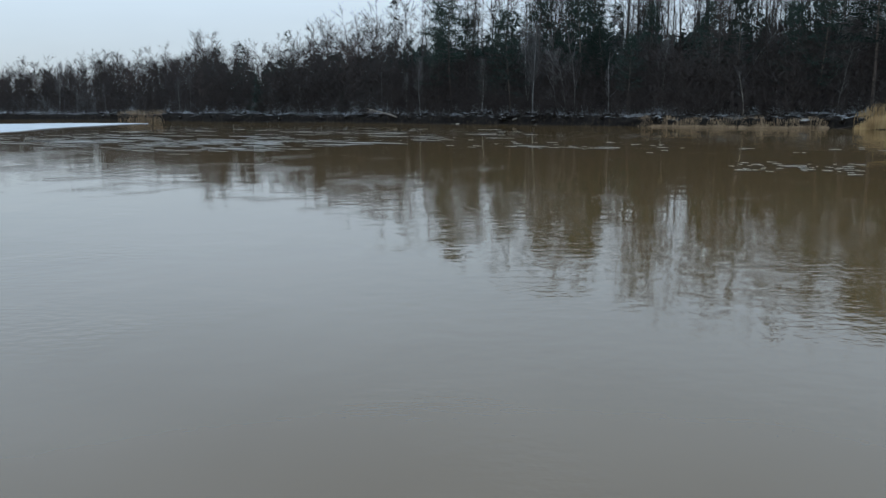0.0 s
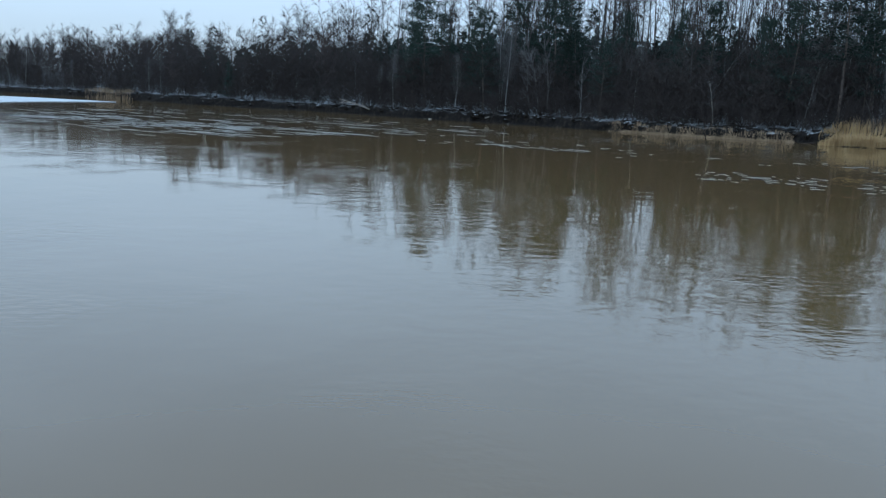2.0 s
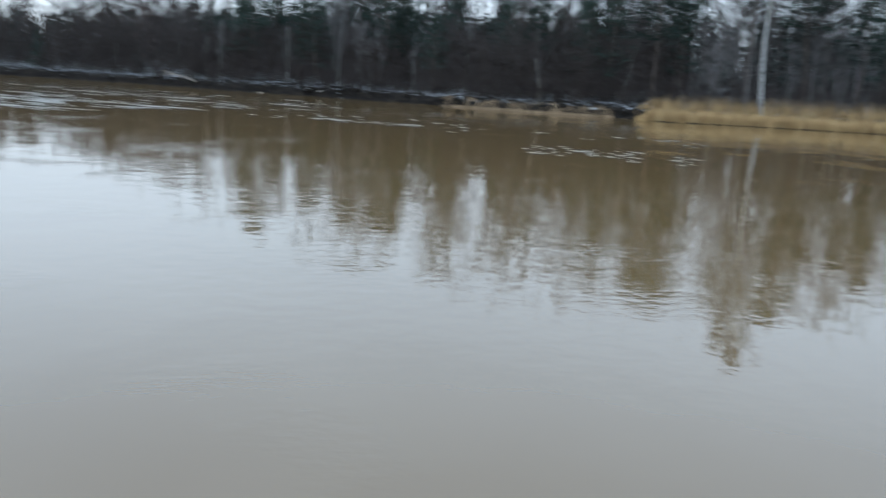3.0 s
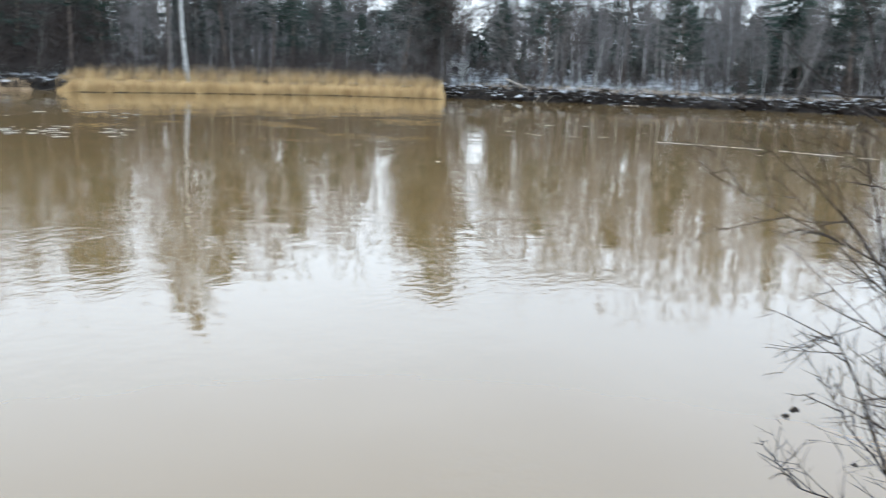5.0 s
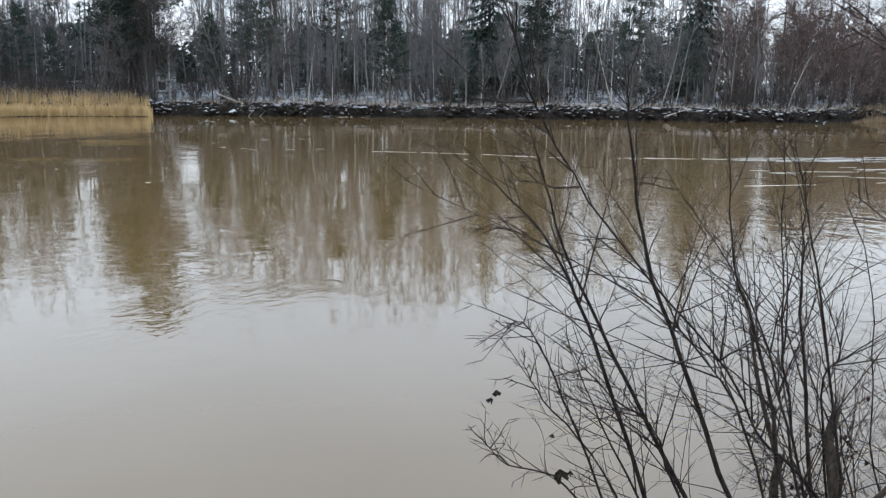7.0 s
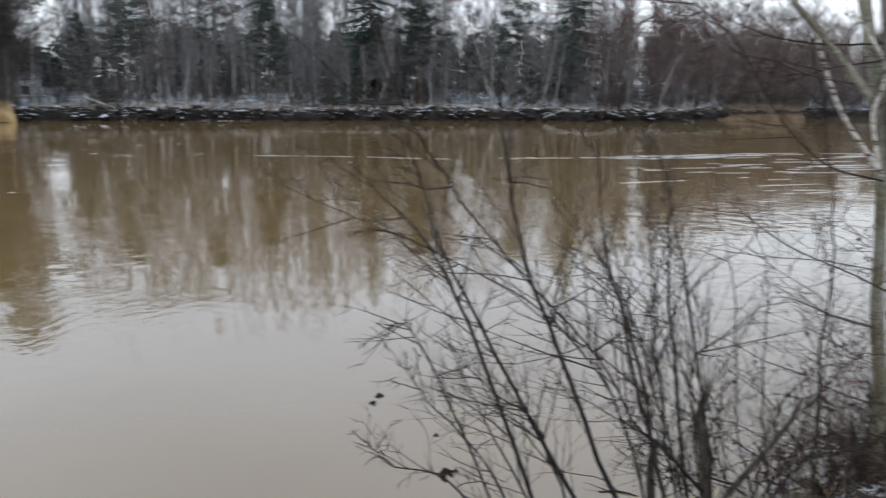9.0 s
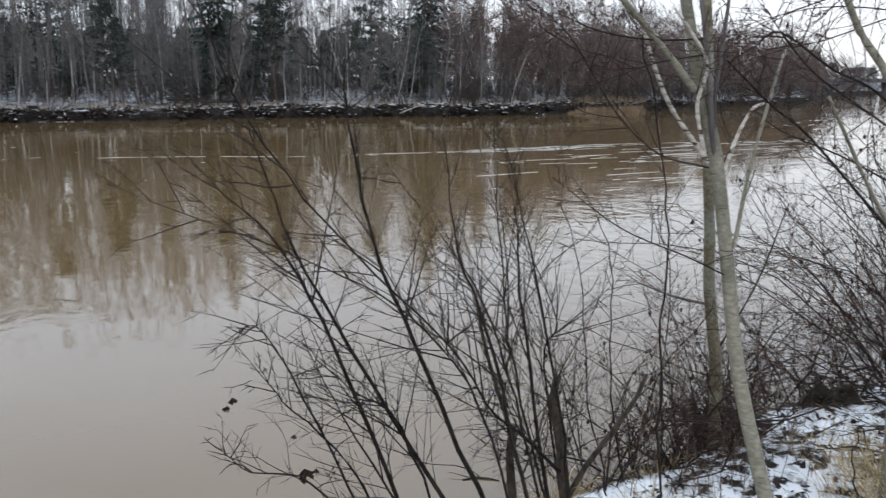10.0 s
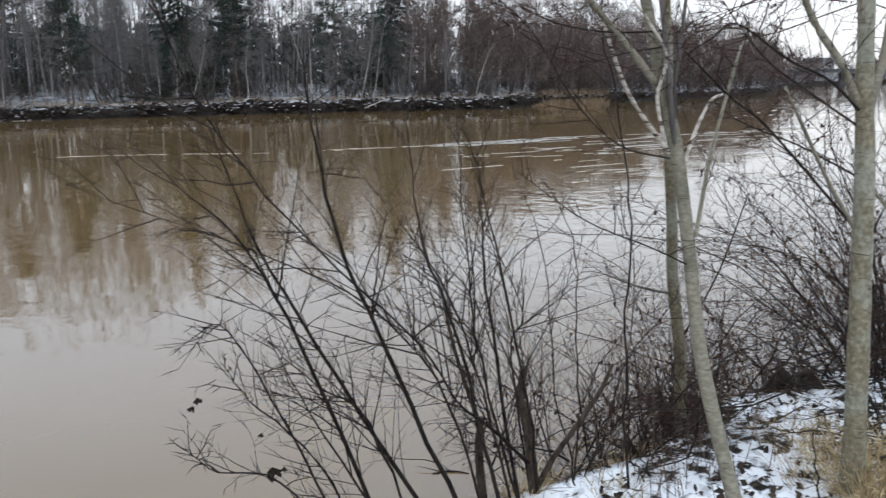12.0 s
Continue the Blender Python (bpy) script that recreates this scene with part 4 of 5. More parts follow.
leaning_tree(56.2, 0.8, 8, 0.55, "slender pale trunk leaning over the bank", M_BARK)
leaning_tree(57.0, 0.9, 7, 0.4, "slender pale trunk leaning over the bank", M_BARK)
leaning_tree(80.5, 0.8, 8, -0.45, "pale bent dead trunk leaning along the bank", M_WHITEWOOD)
leaning_tree(71.0, 0.8, 6, 0.45, "slender grey trunk leaning along the bank", M_BARK)
leaning_tree(91.0, 0.9, 6, 0.12, "thin white birch stem by the waterline", M_WHITEWOOD)
leaning_tree(47.0, 1.8, 7, 0.25, "thin grey stem rising behind the reeds", M_BARK)
STEMS = random.Random(91)
for k in range(16):
    leaning_tree(STEMS.uniform(51.5, 93), STEMS.uniform(0.7, 3.5), STEMS.uniform(5, 14), STEMS.choice((-1, 1)) * STEMS.uniform(0.01, 0.2), "slender grey stem rising from the snowy bank", STEMS.choice((M_BARK, M_BARK, M_PALE)))
for k in range(12):
    leaning_tree(STEMS.uniform(-2, 48), STEMS.uniform(1.2, 4), STEMS.uniform(5, 10), STEMS.choice((-1, 1)) * STEMS.uniform(0.02, 0.3), "slender grey stem rising from the bank", STEMS.choice((M_BARK, M_PALE)))
leaning_tree(19.5, 0.8, 4, 0.02, "thin pale dead stem on the bank", M_WHITEWOOD)


# ---- ice on the river ----
def ice_sheet():
    """A ragged sheet of ice that tapers to a point along the far side of the river."""
    b = Buf()
    n = 160
    for i in range(n):
        az = -60 + 41 * i / (n - 1)
        near = float(np.interp(az, [-60, -40, -27.7, -23.6, -19.2], [75, 84, 95, 109, 117.5])) + 1.6 * noise.noise((az * 0.7, 0, 3)) + 0.7 * noise.noise((az * 3.1, 0, 5))
        far = float(np.interp(az, [-60, -27.7, -23.6, -19.2], [120, 134, 129, 118.5])) + 1.2 * noise.noise((az * 0.9, 7, 3))
        far = max(far, near + 0.3)
        dx, dy = math.sin(radians(az)), math.cos(radians(az))
        b.v += [(dx * r, dy * r, z) for r, z in ((near, -0.02), (near, 0.05), (far, 0.05), (far, -0.02))]
    for i in range(n - 1):
        a = i * 4
        b.f += [(a + k, a + k + 1, a + k + 5, a + k + 4) for k in range(3)]
    tagged(new("ice_sheet", b.mesh("ice_sheet", M_ICE)), "sheet of snowy ice lying along the distant bank", "ice", kind="structure")


def floe(b, x, y, length, width, turn, rng):
    """A thin ragged plate of drifting ice."""
    n, k = 9, len(b.v)
    ca, sa = math.cos(turn), math.sin(turn)
    for lay in (0.012, -0.01):
        for i in range(n):
            w = 2 * math.pi * i / n
            r = 1 + 0.35 * noise.noise((i * 1.7, x, y))
            u, v = math.cos(w) * length / 2 * r, math.sin(w) * width / 2 * r
            b.v.append((x + u * ca - v * sa, y + u * sa + v * ca, lay))
    b.f.append(tuple(k + i for i in range(n)))
    b.f += [(k + i, k + n + i, k + n + (i + 1) % n, k + (i + 1) % n) for i in range(n)]


def streak(b, rng, p, q, count, spread, size, width):
    """A wavering drift of flakes of very uneven size, thick in some places and broken in others."""
    p, q = Vector(p), Vector(q)
    d = q - p
    turn = math.atan2(d.y, d.x)
    nrm = Vector((-d.y, d.x)).normalized()
    for i in range(count * 4):
        u = rng.random()
        s = u * d.length
        if noise.noise((s * 0.35, p.x, p.y)) + 0.6 * noise.noise((s * 1.4, p.y, p.x)) < rng.uniform(-0.5, 0.35):
            continue
        c = p + d * u + nrm * (rng.gauss(0, spread) + 0.6 * noise.noise((s * 0.2, p.x, 0.0)) + 0.12 * noise.noise((s * 0.9, p.y, 1.0)))
        k = rng.paretovariate(2.2)
        floe(b, c.x, c.y, size * min(k, 4) * rng.uniform(0.16, 0.42), width * min(k, 3) * rng.uniform(0.25, 0.75), turn + rng.gauss(0, 0.12), rng)


def drifting_ice():
    rng = random.Random(31)
    b = Buf()
    for p, q, count, spread, size, width in (
        ((-38, 76), (-6, 55), 64, 3.9, 4.4, 0.042), ((-34, 66), (-10, 58), 38, 2.2, 4.0, 0.042), ((-30, 86), (6, 62), 30, 3.8, 4.0, 0.045), ((-24, 58), (-8, 50), 22, 2.6, 2.8, 0.03),
        ((2, 52), (10, 47), 12, 0.6, 1.5, 0.06), ((11.5, 35), (18, 31), 24, 1.3, 0.6, 0.03), ((-5, 62), (24, 40), 18, 2.5, 0.8, 0.06),
        ((34.7, 17), (36.2, 8), 26, 0.05, 0.5, 0.008), ((30, 27), (34.5, 19), 3, 0.3, 0.4, 0.012), ((37, 6), (41, -4), 30, 0.12, 0.7, 0.022),
        ((39.5, 0), (50, -20), 34, 0.6, 4.5, 0.04), ((33, 0), (43, -18), 20, 1.5, 3.2, 0.035), ((27, -1), (35, -15), 14, 1.8, 2.4, 0.025), ((60, -22), (100, -50), 30, 3.0, 3.5, 0.3),
        ((20, 30), (40, 5), 5, 4.0, 0.2, 0.03), ((26, 40), (44, 20), 6, 3.0, 0.25, 0.04),
    ):
        streak(b, rng, p, q, count, spread, size, width)
    tagged(new("drifting_ice", b.mesh("drifting_ice", M_FOAM)), "thin pale plates of ice drifting on the river", "ice", kind="stuff")


ice_sheet()
drifting_ice()


# ---- the bridge and the house at the far end of the reach ----
def bridge():
    br = thing("bridge", "dark flat bridge crossing the river far away", "bridge")
    a, c = Vector((228, -60)), Vector((205, -185))
    d = c - a
    rz, mid = math.atan2(d.y, d.x), (a + c) / 2
    deck, rail = Buf(), Buf()
    deck.box((mid.x, mid.y, 4.0), (d.length, 7, 0.9), rz)
    rail.box((mid.x - 3.4, mid.y, 5.2), (d.length, 0.12, 0.12), rz)
    for i in range(32):
        p = a + d * ((i + 0.5) / 32)
        rail.box((p.x - 3.4, p.y, 4.8), (0.1, 0.1, 0.8), rz)
    part("deck", deck, M_CONCRETE, br)
    part("railing", rail, M_CONCRETE, br)
    for i in range(5):
        p = a + d * ((i + 0.5) / 5)
        pier = Buf()
        pier.tube([(p.x, p.y, -1), (p.x, p.y, 3.6)], [0.8, 0.8], 8)
        part("pier", pier, M_CONCRETE, br)


def house(az, dist, wide, deep, tall, z0, windows, label, name):
    x, y = dist * math.sin(radians(az)), dist * math.cos(radians(az))
    rz = -radians(az)
    h = thing(name, label, name)
    body, roof, win = Buf(), Buf(), Buf()
    body.box((0, 0, tall / 2), (wide, deep, tall))
    w, o, e = wide / 2 + deep * 0.06, deep * 0.57, deep * 0.35
    roof.v = [(-w, -o, tall), (w, -o, tall), (w, o, tall), (-w, o, tall), (-w * 0.75, 0, tall + e), (w * 0.75, 0, tall + e)]
    roof.f = [(0, 1, 5, 4), (2, 3, 4, 5), (0, 4, 3), (1, 2, 5), (3, 2, 1, 0)]
    part("wall", body, M_PLASTER, h)
    part("roof", roof, M_ROOF, h)
    for i in range(windows):
        win, edge = Buf(), Buf()
        cx = -wide / 2 + wide * (i + 0.5) / windows
        win.box((cx, -deep / 2 - 0.02, tall * 0.55), (0.7, 0.1, 0.8))
        for dx, dz, sx, sz in ((-0.42, 0, 0.12, 1.0), (0.42, 0, 0.12, 1.0), (0, 0.46, 0.72, 0.12), (0, -0.46, 0.72, 0.12)):
            edge.box((cx + dx, -deep / 2 - 0.05, tall * 0.55 + dz), (sx, 0.12, sz))
        pane = part("window", win, M_GLASS_DARK, h)
        part("window_frame", edge, M_PLASTER, pane)
    h.matrix_basis = Matrix.LocRotScale((x, y, z0), Euler((0, 0, rz)), None)


bridge()
house(112.4, 440, 15, 8, 3.5, 4.5, 4, "pale house with a slate roof beyond the bridge", "house")
house(50.9, 96, 2.8, 2.4, 2.3, 1.2, 1, "small weathered grey hut with one window among trees", "hut")


# ---- the near bank: bush, alders, thicket, grass and litter ----
def sprigs(buf, rng, pts, r0, count, length, lift=0.1, start=0.3, fine=4, bend=None, fan=(0.5, 1.15)):
    """Side shoots along a stem, each with finer shoots of its own."""
    n = len(pts) - 1
    for k in range(count):
        u = start + (0.99 - start) * (k + rng.random()) / count
        j = min(int(u * n), n - 1)
        p = pts[j].lerp(pts[j + 1], u * n - j)
        axis = (pts[j + 1] - pts[j]).normalized()
        d = cone_dir(rng, axis, rng.uniform(*fan))
        if bend:
            d = (d + Vector(bend) * 0.35).normalized()
        ln = length * rng.uniform(0.4, 1.15) * (1.1 - 0.5 * u)
        sp = wander(rng, p, d, ln, 5, 0.09, lift * 0.35)
        r = r0 * rng.uniform(0.7, 1.1)
        buf.tube(sp, [r, r * 0.9, r * 0.78, r * 0.64, r * 0.5, r * 0.3], 4)
        for t in range(fine):
            i = rng.randrange(1, 5)
            q = sp[i].lerp(sp[i + 1], rng.random())
            fd = cone_dir(rng, sp[i + 1] - sp[i], rng.uniform(0.5, 1.1))
            fl = ln * rng.uniform(0.18, 0.5)
            fp = wander(rng, q, fd, fl, 3, 0.07, lift * 0.3)
            buf.tube(fp, [r * 0.55, r * 0.5, r * 0.42, 0.001], 3)
            for b in range(1 if fine < 4 else 2):
                e = fp[1 + b]
                buf.spike(e, e + cone_dir(rng, fp[2] - fp[1], 0.7) * fl * rng.uniform(0.15, 0.4), r * 0.42)


bush = thing("alder_bush", "leafless alder bush with dark slender stems leaning over the water", "bush")
BUSH_RNG = random.Random(77)
bush_twigs = Buf()


def bush_stem(ctrl, r):
    b = Buf()
    n = 5 * (len(ctrl) - 1)
    pts = curve_pts(ctrl, n)
    pts = [p + Vector((BUSH_RNG.gauss(0, 0.006), BUSH_RNG.gauss(0, 0.006), 0)) for p in pts]
    r *= 1.22 if r > 0.0115 else 1.05
    b.tube(pts, [r * (1 - 0.84 * (i / n) ** 0.85) for i in range(n + 1)], 7)
    part("stem", b, M_STEM, bush, smooth=True)
    long = sum((pts[i + 1] - pts[i]).length for i in range(n))
    sprigs(bush_twigs, BUSH_RNG, pts, 0.0034, int((8 if r > 0.0095 else 10) * long), 0.72 if r > 0.0095 else 0.5, lift=0.02, start=0.12, fine=3, bend=(-0.1, 0.25, 0.1), fan=(0.35, 0.95))
    # long second shoots that run beside the stem
    for k in range(int(1.8 * long) if r > 0.0095 else 0):
        u = BUSH_RNG.uniform(0.12, 0.55) * n
        j = min(int(u), n - 1)
        p = pts[j].lerp(pts[j + 1], u - j)
        d = (cone_dir(BUSH_RNG, pts[j + 1] - pts[j], BUSH_RNG.uniform(0.35, 0.8)) + Vector((0.0, 0.04, 0.04))).normalized()
        sp = wander(BUSH_RNG, p, d, BUSH_RNG.uniform(0.5, 1.1), 7, 0.045, 0.01)
        rr = BUSH_RNG.uniform(0.0042, 0.0065)
        bush_twigs.tube(sp, [rr * (1 - 0.11 * i) for i in range(8)], 5)
        sprigs(bush_twigs, BUSH_RNG, sp, 0.0027, 5, 0.36, lift=0.02, start=0.2, fine=2)


def alder_bush():
    bush_stem([(5.08, 0.40, 0.0), (4.66, 0.86, 1.57), (4.40, 1.09, 2.21), (4.12, 1.32, 2.56)], 0.013)
    bush_stem([(5.25, 0.04, -0.04), (4.89, 0.71, 1.32), (4.62, 1.07, 2.16), (4.47, 1.23, 2.79)], 0.014)
    bush_stem([(5.25, -0.11, -0.01), (5.03, 0.40, 1.32), (4.90, 0.68, 2.11), (4.78, 0.78, 2.75), (4.78, 0.81, 3.11)], 0.015)
    bush_stem([(5.61, -0.44, 0.46), (5.24, -0.14, 0.9), (4.93, 0.03, 1.16), (4.34, 0.21, 1.70), (3.50, 0.58, 2.38), (2.98, 0.80, 2.89), (2.70, 0.84, 3.21)], 0.0098)
    bush_stem([(5.34, -0.30, -0.03), (5.25, 0.02, 1.40), (5.24, 0.23, 2.03), (5.14, 0.32, 2.82)], 0.013)
    bush_stem([(5.53, -0.42, -0.06), (5.45, -0.21, 1.26), (5.35, -0.12, 2.01), (5.35, -0.10, 2.56)], 0.013)
    bush_stem([(5.62, -0.53, 0.01), (5.53, -0.42, 0.91), (5.35, -0.20, 2.01), (5.25, -0.03, 2.70)], 0.012)
    bush_stem([(4.91, 0.57, 0.0), (4.54, 0.95, 1.21), (4.28, 1.15, 1.79), (4.15, 1.23, 1.86)], 0.009)
    bush_stem([(4.91, 0.6, 0.1), (4.43, 0.97, 0.92), (4.16, 1.21, 1.11), (3.97, 1.32, 1.34)], 0.008)
    bush_stem([(4.97, 0.5, 0.0), (4.67, 0.81, 0.91), (4.40, 1.10, 1.39), (4.27, 1.20, 1.64)], 0.009)
    bush_stem([(5.14, 0.25, 0.03), (4.92, 0.55, 1.04), (4.77, 0.83, 1.34), (4.62, 1.06, 1.65)], 0.01)
    bush_stem([(5.35, -0.22, -0.11), (5.15, 0.09, 1.08), (4.92, 0.49, 1.71), (4.64, 0.98, 2.08), (4.04, 1.78, 2.56)], 0.01)
    bush_stem([(5.44, -0.38, -0.09), (5.25, -0.12, 1.11), (5.15, 0.14, 1.85), (4.91, 0.61, 2.58)], 0.011)
    bush_stem([(5.53, -0.46, -0.14), (5.45, -0.12, 1.22), (5.35, -0.02, 2.01), (5.35, 0.03, 2.83)], 0.011)
    bush_stem([(5.04, 0.31, 0.0), (4.78, 0.79, 1.03), (4.53, 1.01, 1.65)], 0.01)
    bush_stem([(5.73, -0.52, -0.18), (5.74, -0.32, 1.15), (5.74, -0.40, 1.47), (5.75, -0.14, 2.08)], 0.01)
    for ctrl, r in (([(5.66, -0.494, 0.05), (5.62, -0.455, 0.515), (5.60, -0.405, 0.806), (5.58, -0.375, 0.973), (5.56, -0.405, 1.156)], 0.040),
                    ([(5.63, -0.49, 0.25), (5.60, -0.591, 0.483), (5.58, -0.735, 0.714), (5.56, -0.858, 0.92), (5.56, -0.921, 1.038), (5.56, -0.968, 1.173)], 0.021),
                    ([(5.70, -0.149, -0.05), (5.66, -0.109, 0.414), (5.63, -0.101, 0.613), (5.60, -0.123, 0.787)], 0.037),
                    ([(5.61, -0.12, 0.70), (5.58, -0.04, 0.954), (5.55, 0.015, 1.141), (5.50, 0.068, 1.35), (5.45, 0.119, 1.625)], 0.017)):
        b = Buf()
        pts = curve_pts(ctrl, 9)
        b.tube(pts, [r * (1 - 0.4 * i / 9) for i in range(10)], 8)
        part("stem", b, M_OLDSTEM, bush, "thick cut-back brown stem", smooth=True)
        sprigs(bush_twigs, BUSH_RNG, pts, 0.004, 7, 0.45, start=0.5)
    part("crown", bush_twigs, M_STEM, bush, "fine dark side twigs")
    # withered leaves that still hang on the twigs
    rng = random.Random(4)
    for c, s in (((4.18, 0.95, 1.13), 0.048), ((4.04, 1.25, 1.55), 0.022), ((4.03, 1.27, 1.51), 0.02), ((4.45, 0.95, 1.0), 0.02), ((4.2, 1.0, 1.3), 0.016)):
        b = Buf()
        b.lump(Vector(c) - Vector((0, 0, s * 0.7)), (s * 0.35, s * 0.3, s * 0.5), rng, 8, 6, 0.8)
        for k in range(4):
            d = Vector((rng.gauss(0, 0.4), rng.gauss(0, 0.4), -1)).normalized() * s * 1.6
            w = Vector((rng.gauss(0, 1), rng.gauss(0, 1), 0)).normalized() * s * 0.7
            p = Vector(c)
            b.tri(p, p + d * 0.6 + w, p + d)
            b.tri(p, p + d, p + d * 0.6 - w + Vector((0, 0.01, 0)))
        part("leaf", b, M_DEADLEAF, bush, "withered dark leaf")


alder_bush()

SAP_RNG = random.Random(12)


def sapling(ctrl, r, label, count=14, length=0.6):
    t = thing("sapling", label, "sapling", "saplings on the near bank")
    b, tw = Buf(), Buf()
    n = 5 * (len(ctrl) - 1)
    pts = [p + Vector((SAP_RNG.gauss(0, 0.012), SAP_RNG.gauss(0, 0.012), 0)) for p in curve_pts(ctrl, n)]
    b.tube(pts, [r * (1 - 0.75 * i / n) for i in range(n + 1)], 7)
    part("stem", b, M_STEM, t, smooth=True)
    sprigs(tw, SAP_RNG, pts, 0.0032, count, length, start=0.12)
    part("crown", tw, M_SPRIG, t)


sapling([(5.58, -1.11, 0.1), (5.64, -1.07, 1.18), (5.64, -1.09, 1.94), (5.65, -1.01, 2.63), (5.58, -0.86, 3.28), (5.49, -0.77, 3.73)], 0.0095, "dark straight leafless sapling on the snowy bank")
sapling([(5.95, -0.95, 0.05), (5.9, -0.8, 0.9), (5.92, -0.78, 1.7), (5.85, -0.6, 2.3)], 0.008, "thin dark sapling at the water's edge", 12, 0.4)
sapling([(5.7, -0.8, 0.15), (5.72, -0.62, 0.9), (5.8, -0.55, 1.8), (5.75, -0.3, 2.5)], 0.007, "thin dark sapling at the water's edge", 12, 0.45)
sapling([(6.2, -1.3, 0.1), (6.25, -1.2, 0.8), (6.3, -1.25, 1.6), (6.2, -1.05, 2.4)], 0.008, "thin dark sapling at the water's edge", 12, 0.5)
sapling([(4.75, -2.0, 0.6), (4.78, -1.98, 0.9), (4.82, -1.98, 1.2)], 0.007, "short dark stick standing in the snow", 2, 0.2)


def near_tree(name, label, trunk, radius, mat, top=0.55, flare=1.25):
    t = thing(name, label, "tree", "trees on the near bank")
    b = Buf()
    n = 4 * (len(trunk) - 1)
    pts = curve_pts(trunk, n)
    rng = random.Random(name + label)
    rad = [radius * (1 - (1 - top) * i / n) * (flare if i < 2 else 1) * rng.uniform(0.97, 1.04) for i in range(n + 1)]
    b.tube(pts, rad, 18)
    part("trunk", b, mat, t, smooth=True)
    return t


NT_RNG = random.Random(44)


def limb(tree, ctrl, r0, r1, mat, count=8, length=0.5, label=""):
    b, tw = Buf(), Buf()
    n = 5 * (len(ctrl) - 1)
    pts = curve_pts(ctrl, n)
    b.tube(pts, [(r0 + (r1 - r0) * i / n) * NT_RNG.uniform(0.93, 1.08) for i in range(n + 1)], 8)
    lb = part("limb", b, mat, tree, label, smooth=True)
    if count:
        sprigs(tw, NT_RNG, pts, 0.0034, count, length, start=0.2, fine=4)
        tagged(part("twig_spray", tw, M_SPRIG, lb), kind="stuff")


def near_trees():
    a = near_tree("alder_tree", "young alder with smooth grey-green bark leaning on the snowy bank",
                  [(5.05, -1.76, 0.05), (5.22, -1.53, 0.97), (5.30, -1.44, 1.43), (5.37, -1.38, 1.95), (5.39, -1.30, 2.47), (5.41, -1.255, 2.70), (5.44, -1.19, 2.95), (5.44, -1.128, 3.22), (5.44, -1.068, 3.48), (5.44, -0.987, 3.88), (5.44, -0.91, 4.35)], 0.046, M_ALDER, 0.62)
    limb(a, [(5.42, -1.24, 2.74), (5.385, -1.15, 2.94), (5.34, -1.02, 3.1), (5.28, -0.81, 3.33), (5.21, -0.64, 3.51), (5.13, -0.44, 3.80)], 0.027, 0.015, M_ALDER, 8, 0.6)
    limb(a, [(5.40, -1.24, 2.55), (5.35, -1.01, 2.85), (5.32, -0.91, 3.04), (5.28, -0.82, 3.27), (5.29, -0.78, 3.40)], 0.0145, 0.010, M_WHITEWOOD, 2, 0.3, "dead limb with peeling white bark")
    limb(a, [(5.40, -1.22, 2.58), (5.37, -1.15, 2.88), (5.31, -1.18, 3.11), (5.24, -1.05, 3.31), (5.26, -0.97, 3.42)], 0.012, 0.008, M_WHITEWOOD, 3, 0.3, "dead limb with pale bark")
    limb(a, [(5.38, -1.33, 2.50), (5.46, -1.41, 2.69), (5.54, -1.51, 2.85), (5.61, -1.60, 2.89)], 0.012, 0.008, M_WHITEWOOD, 4, 0.35, "pale crooked limb")
    limb(a, [(5.36, -1.41, 2.05), (5.53, -1.52, 2.49), (5.70, -1.66, 2.90), (5.87, -1.79, 3.22)], 0.013, 0.008, M_ALDER, 4, 0.4)
    limb(a, [(5.41, -1.31, 2.3), (5.385, -1.275, 2.55), (5.365, -1.238, 2.76), (5.36, -1.194, 3.126), (5.36, -1.139, 3.473), (5.36, -1.061, 3.927)], 0.019, 0.013, M_BARK, 10, 0.5, "dark second stem")
    limb(a, [(5.41, -1.28, 2.55), (5.395, -1.26, 2.75), (5.38, -1.252, 2.947), (5.38, -1.274, 3.214), (5.38, -1.296, 3.473), (5.38, -1.31, 3.80)], 0.014, 0.009, M_BARK, 7, 0.5, "dark third stem")
    limb(a, [(5.39, -1.24, 2.52), (5.26, -0.92, 2.61), (5.11, -0.64, 2.86), (4.94, -0.37, 3.25), (4.75, -0.10, 3.46)], 0.0059, 0.0026, M_STEM, 14, 0.5)
    limb(a, [(5.41, -1.20, 3.26), (5.28, -0.85, 3.25), (5.12, -0.54, 3.29), (5.04, -0.31, 3.38)], 0.0053, 0.0026, M_STEM, 11, 0.45)
    limb(a, [(5.41, -1.18, 3.17), (5.27, -0.88, 3.12), (5.12, -0.54, 3.01)], 0.0046, 0.0026, M_STEM, 8, 0.4)
    limb(a, [(5.38, -1.42, 1.85), (5.2, -1.1, 2.02), (5.1, -0.7, 2.2), (5.0, -0.3, 2.5)], 0.0053, 0.0026, M_STEM, 13, 0.5)
    c = near_tree("alder_tree", "brownish alder trunk rooted at the water's edge",
                  [(6.66, -1.74, -0.15), (6.53, -1.67, 0.86), (6.36, -1.54, 1.54), (6.17, -1.47, 1.99), (5.95, -1.38, 2.43), (5.8, -1.3, 3.2), (5.75, -1.2, 4.2)], 0.05, M_MOSSY, 0.5)
    limb(c, [(6.4, -1.57, 1.42), (6.3, -1.3, 1.5), (6.25, -1.0, 1.62)], 0.012, 0.006, M_BARK, 5, 0.4)
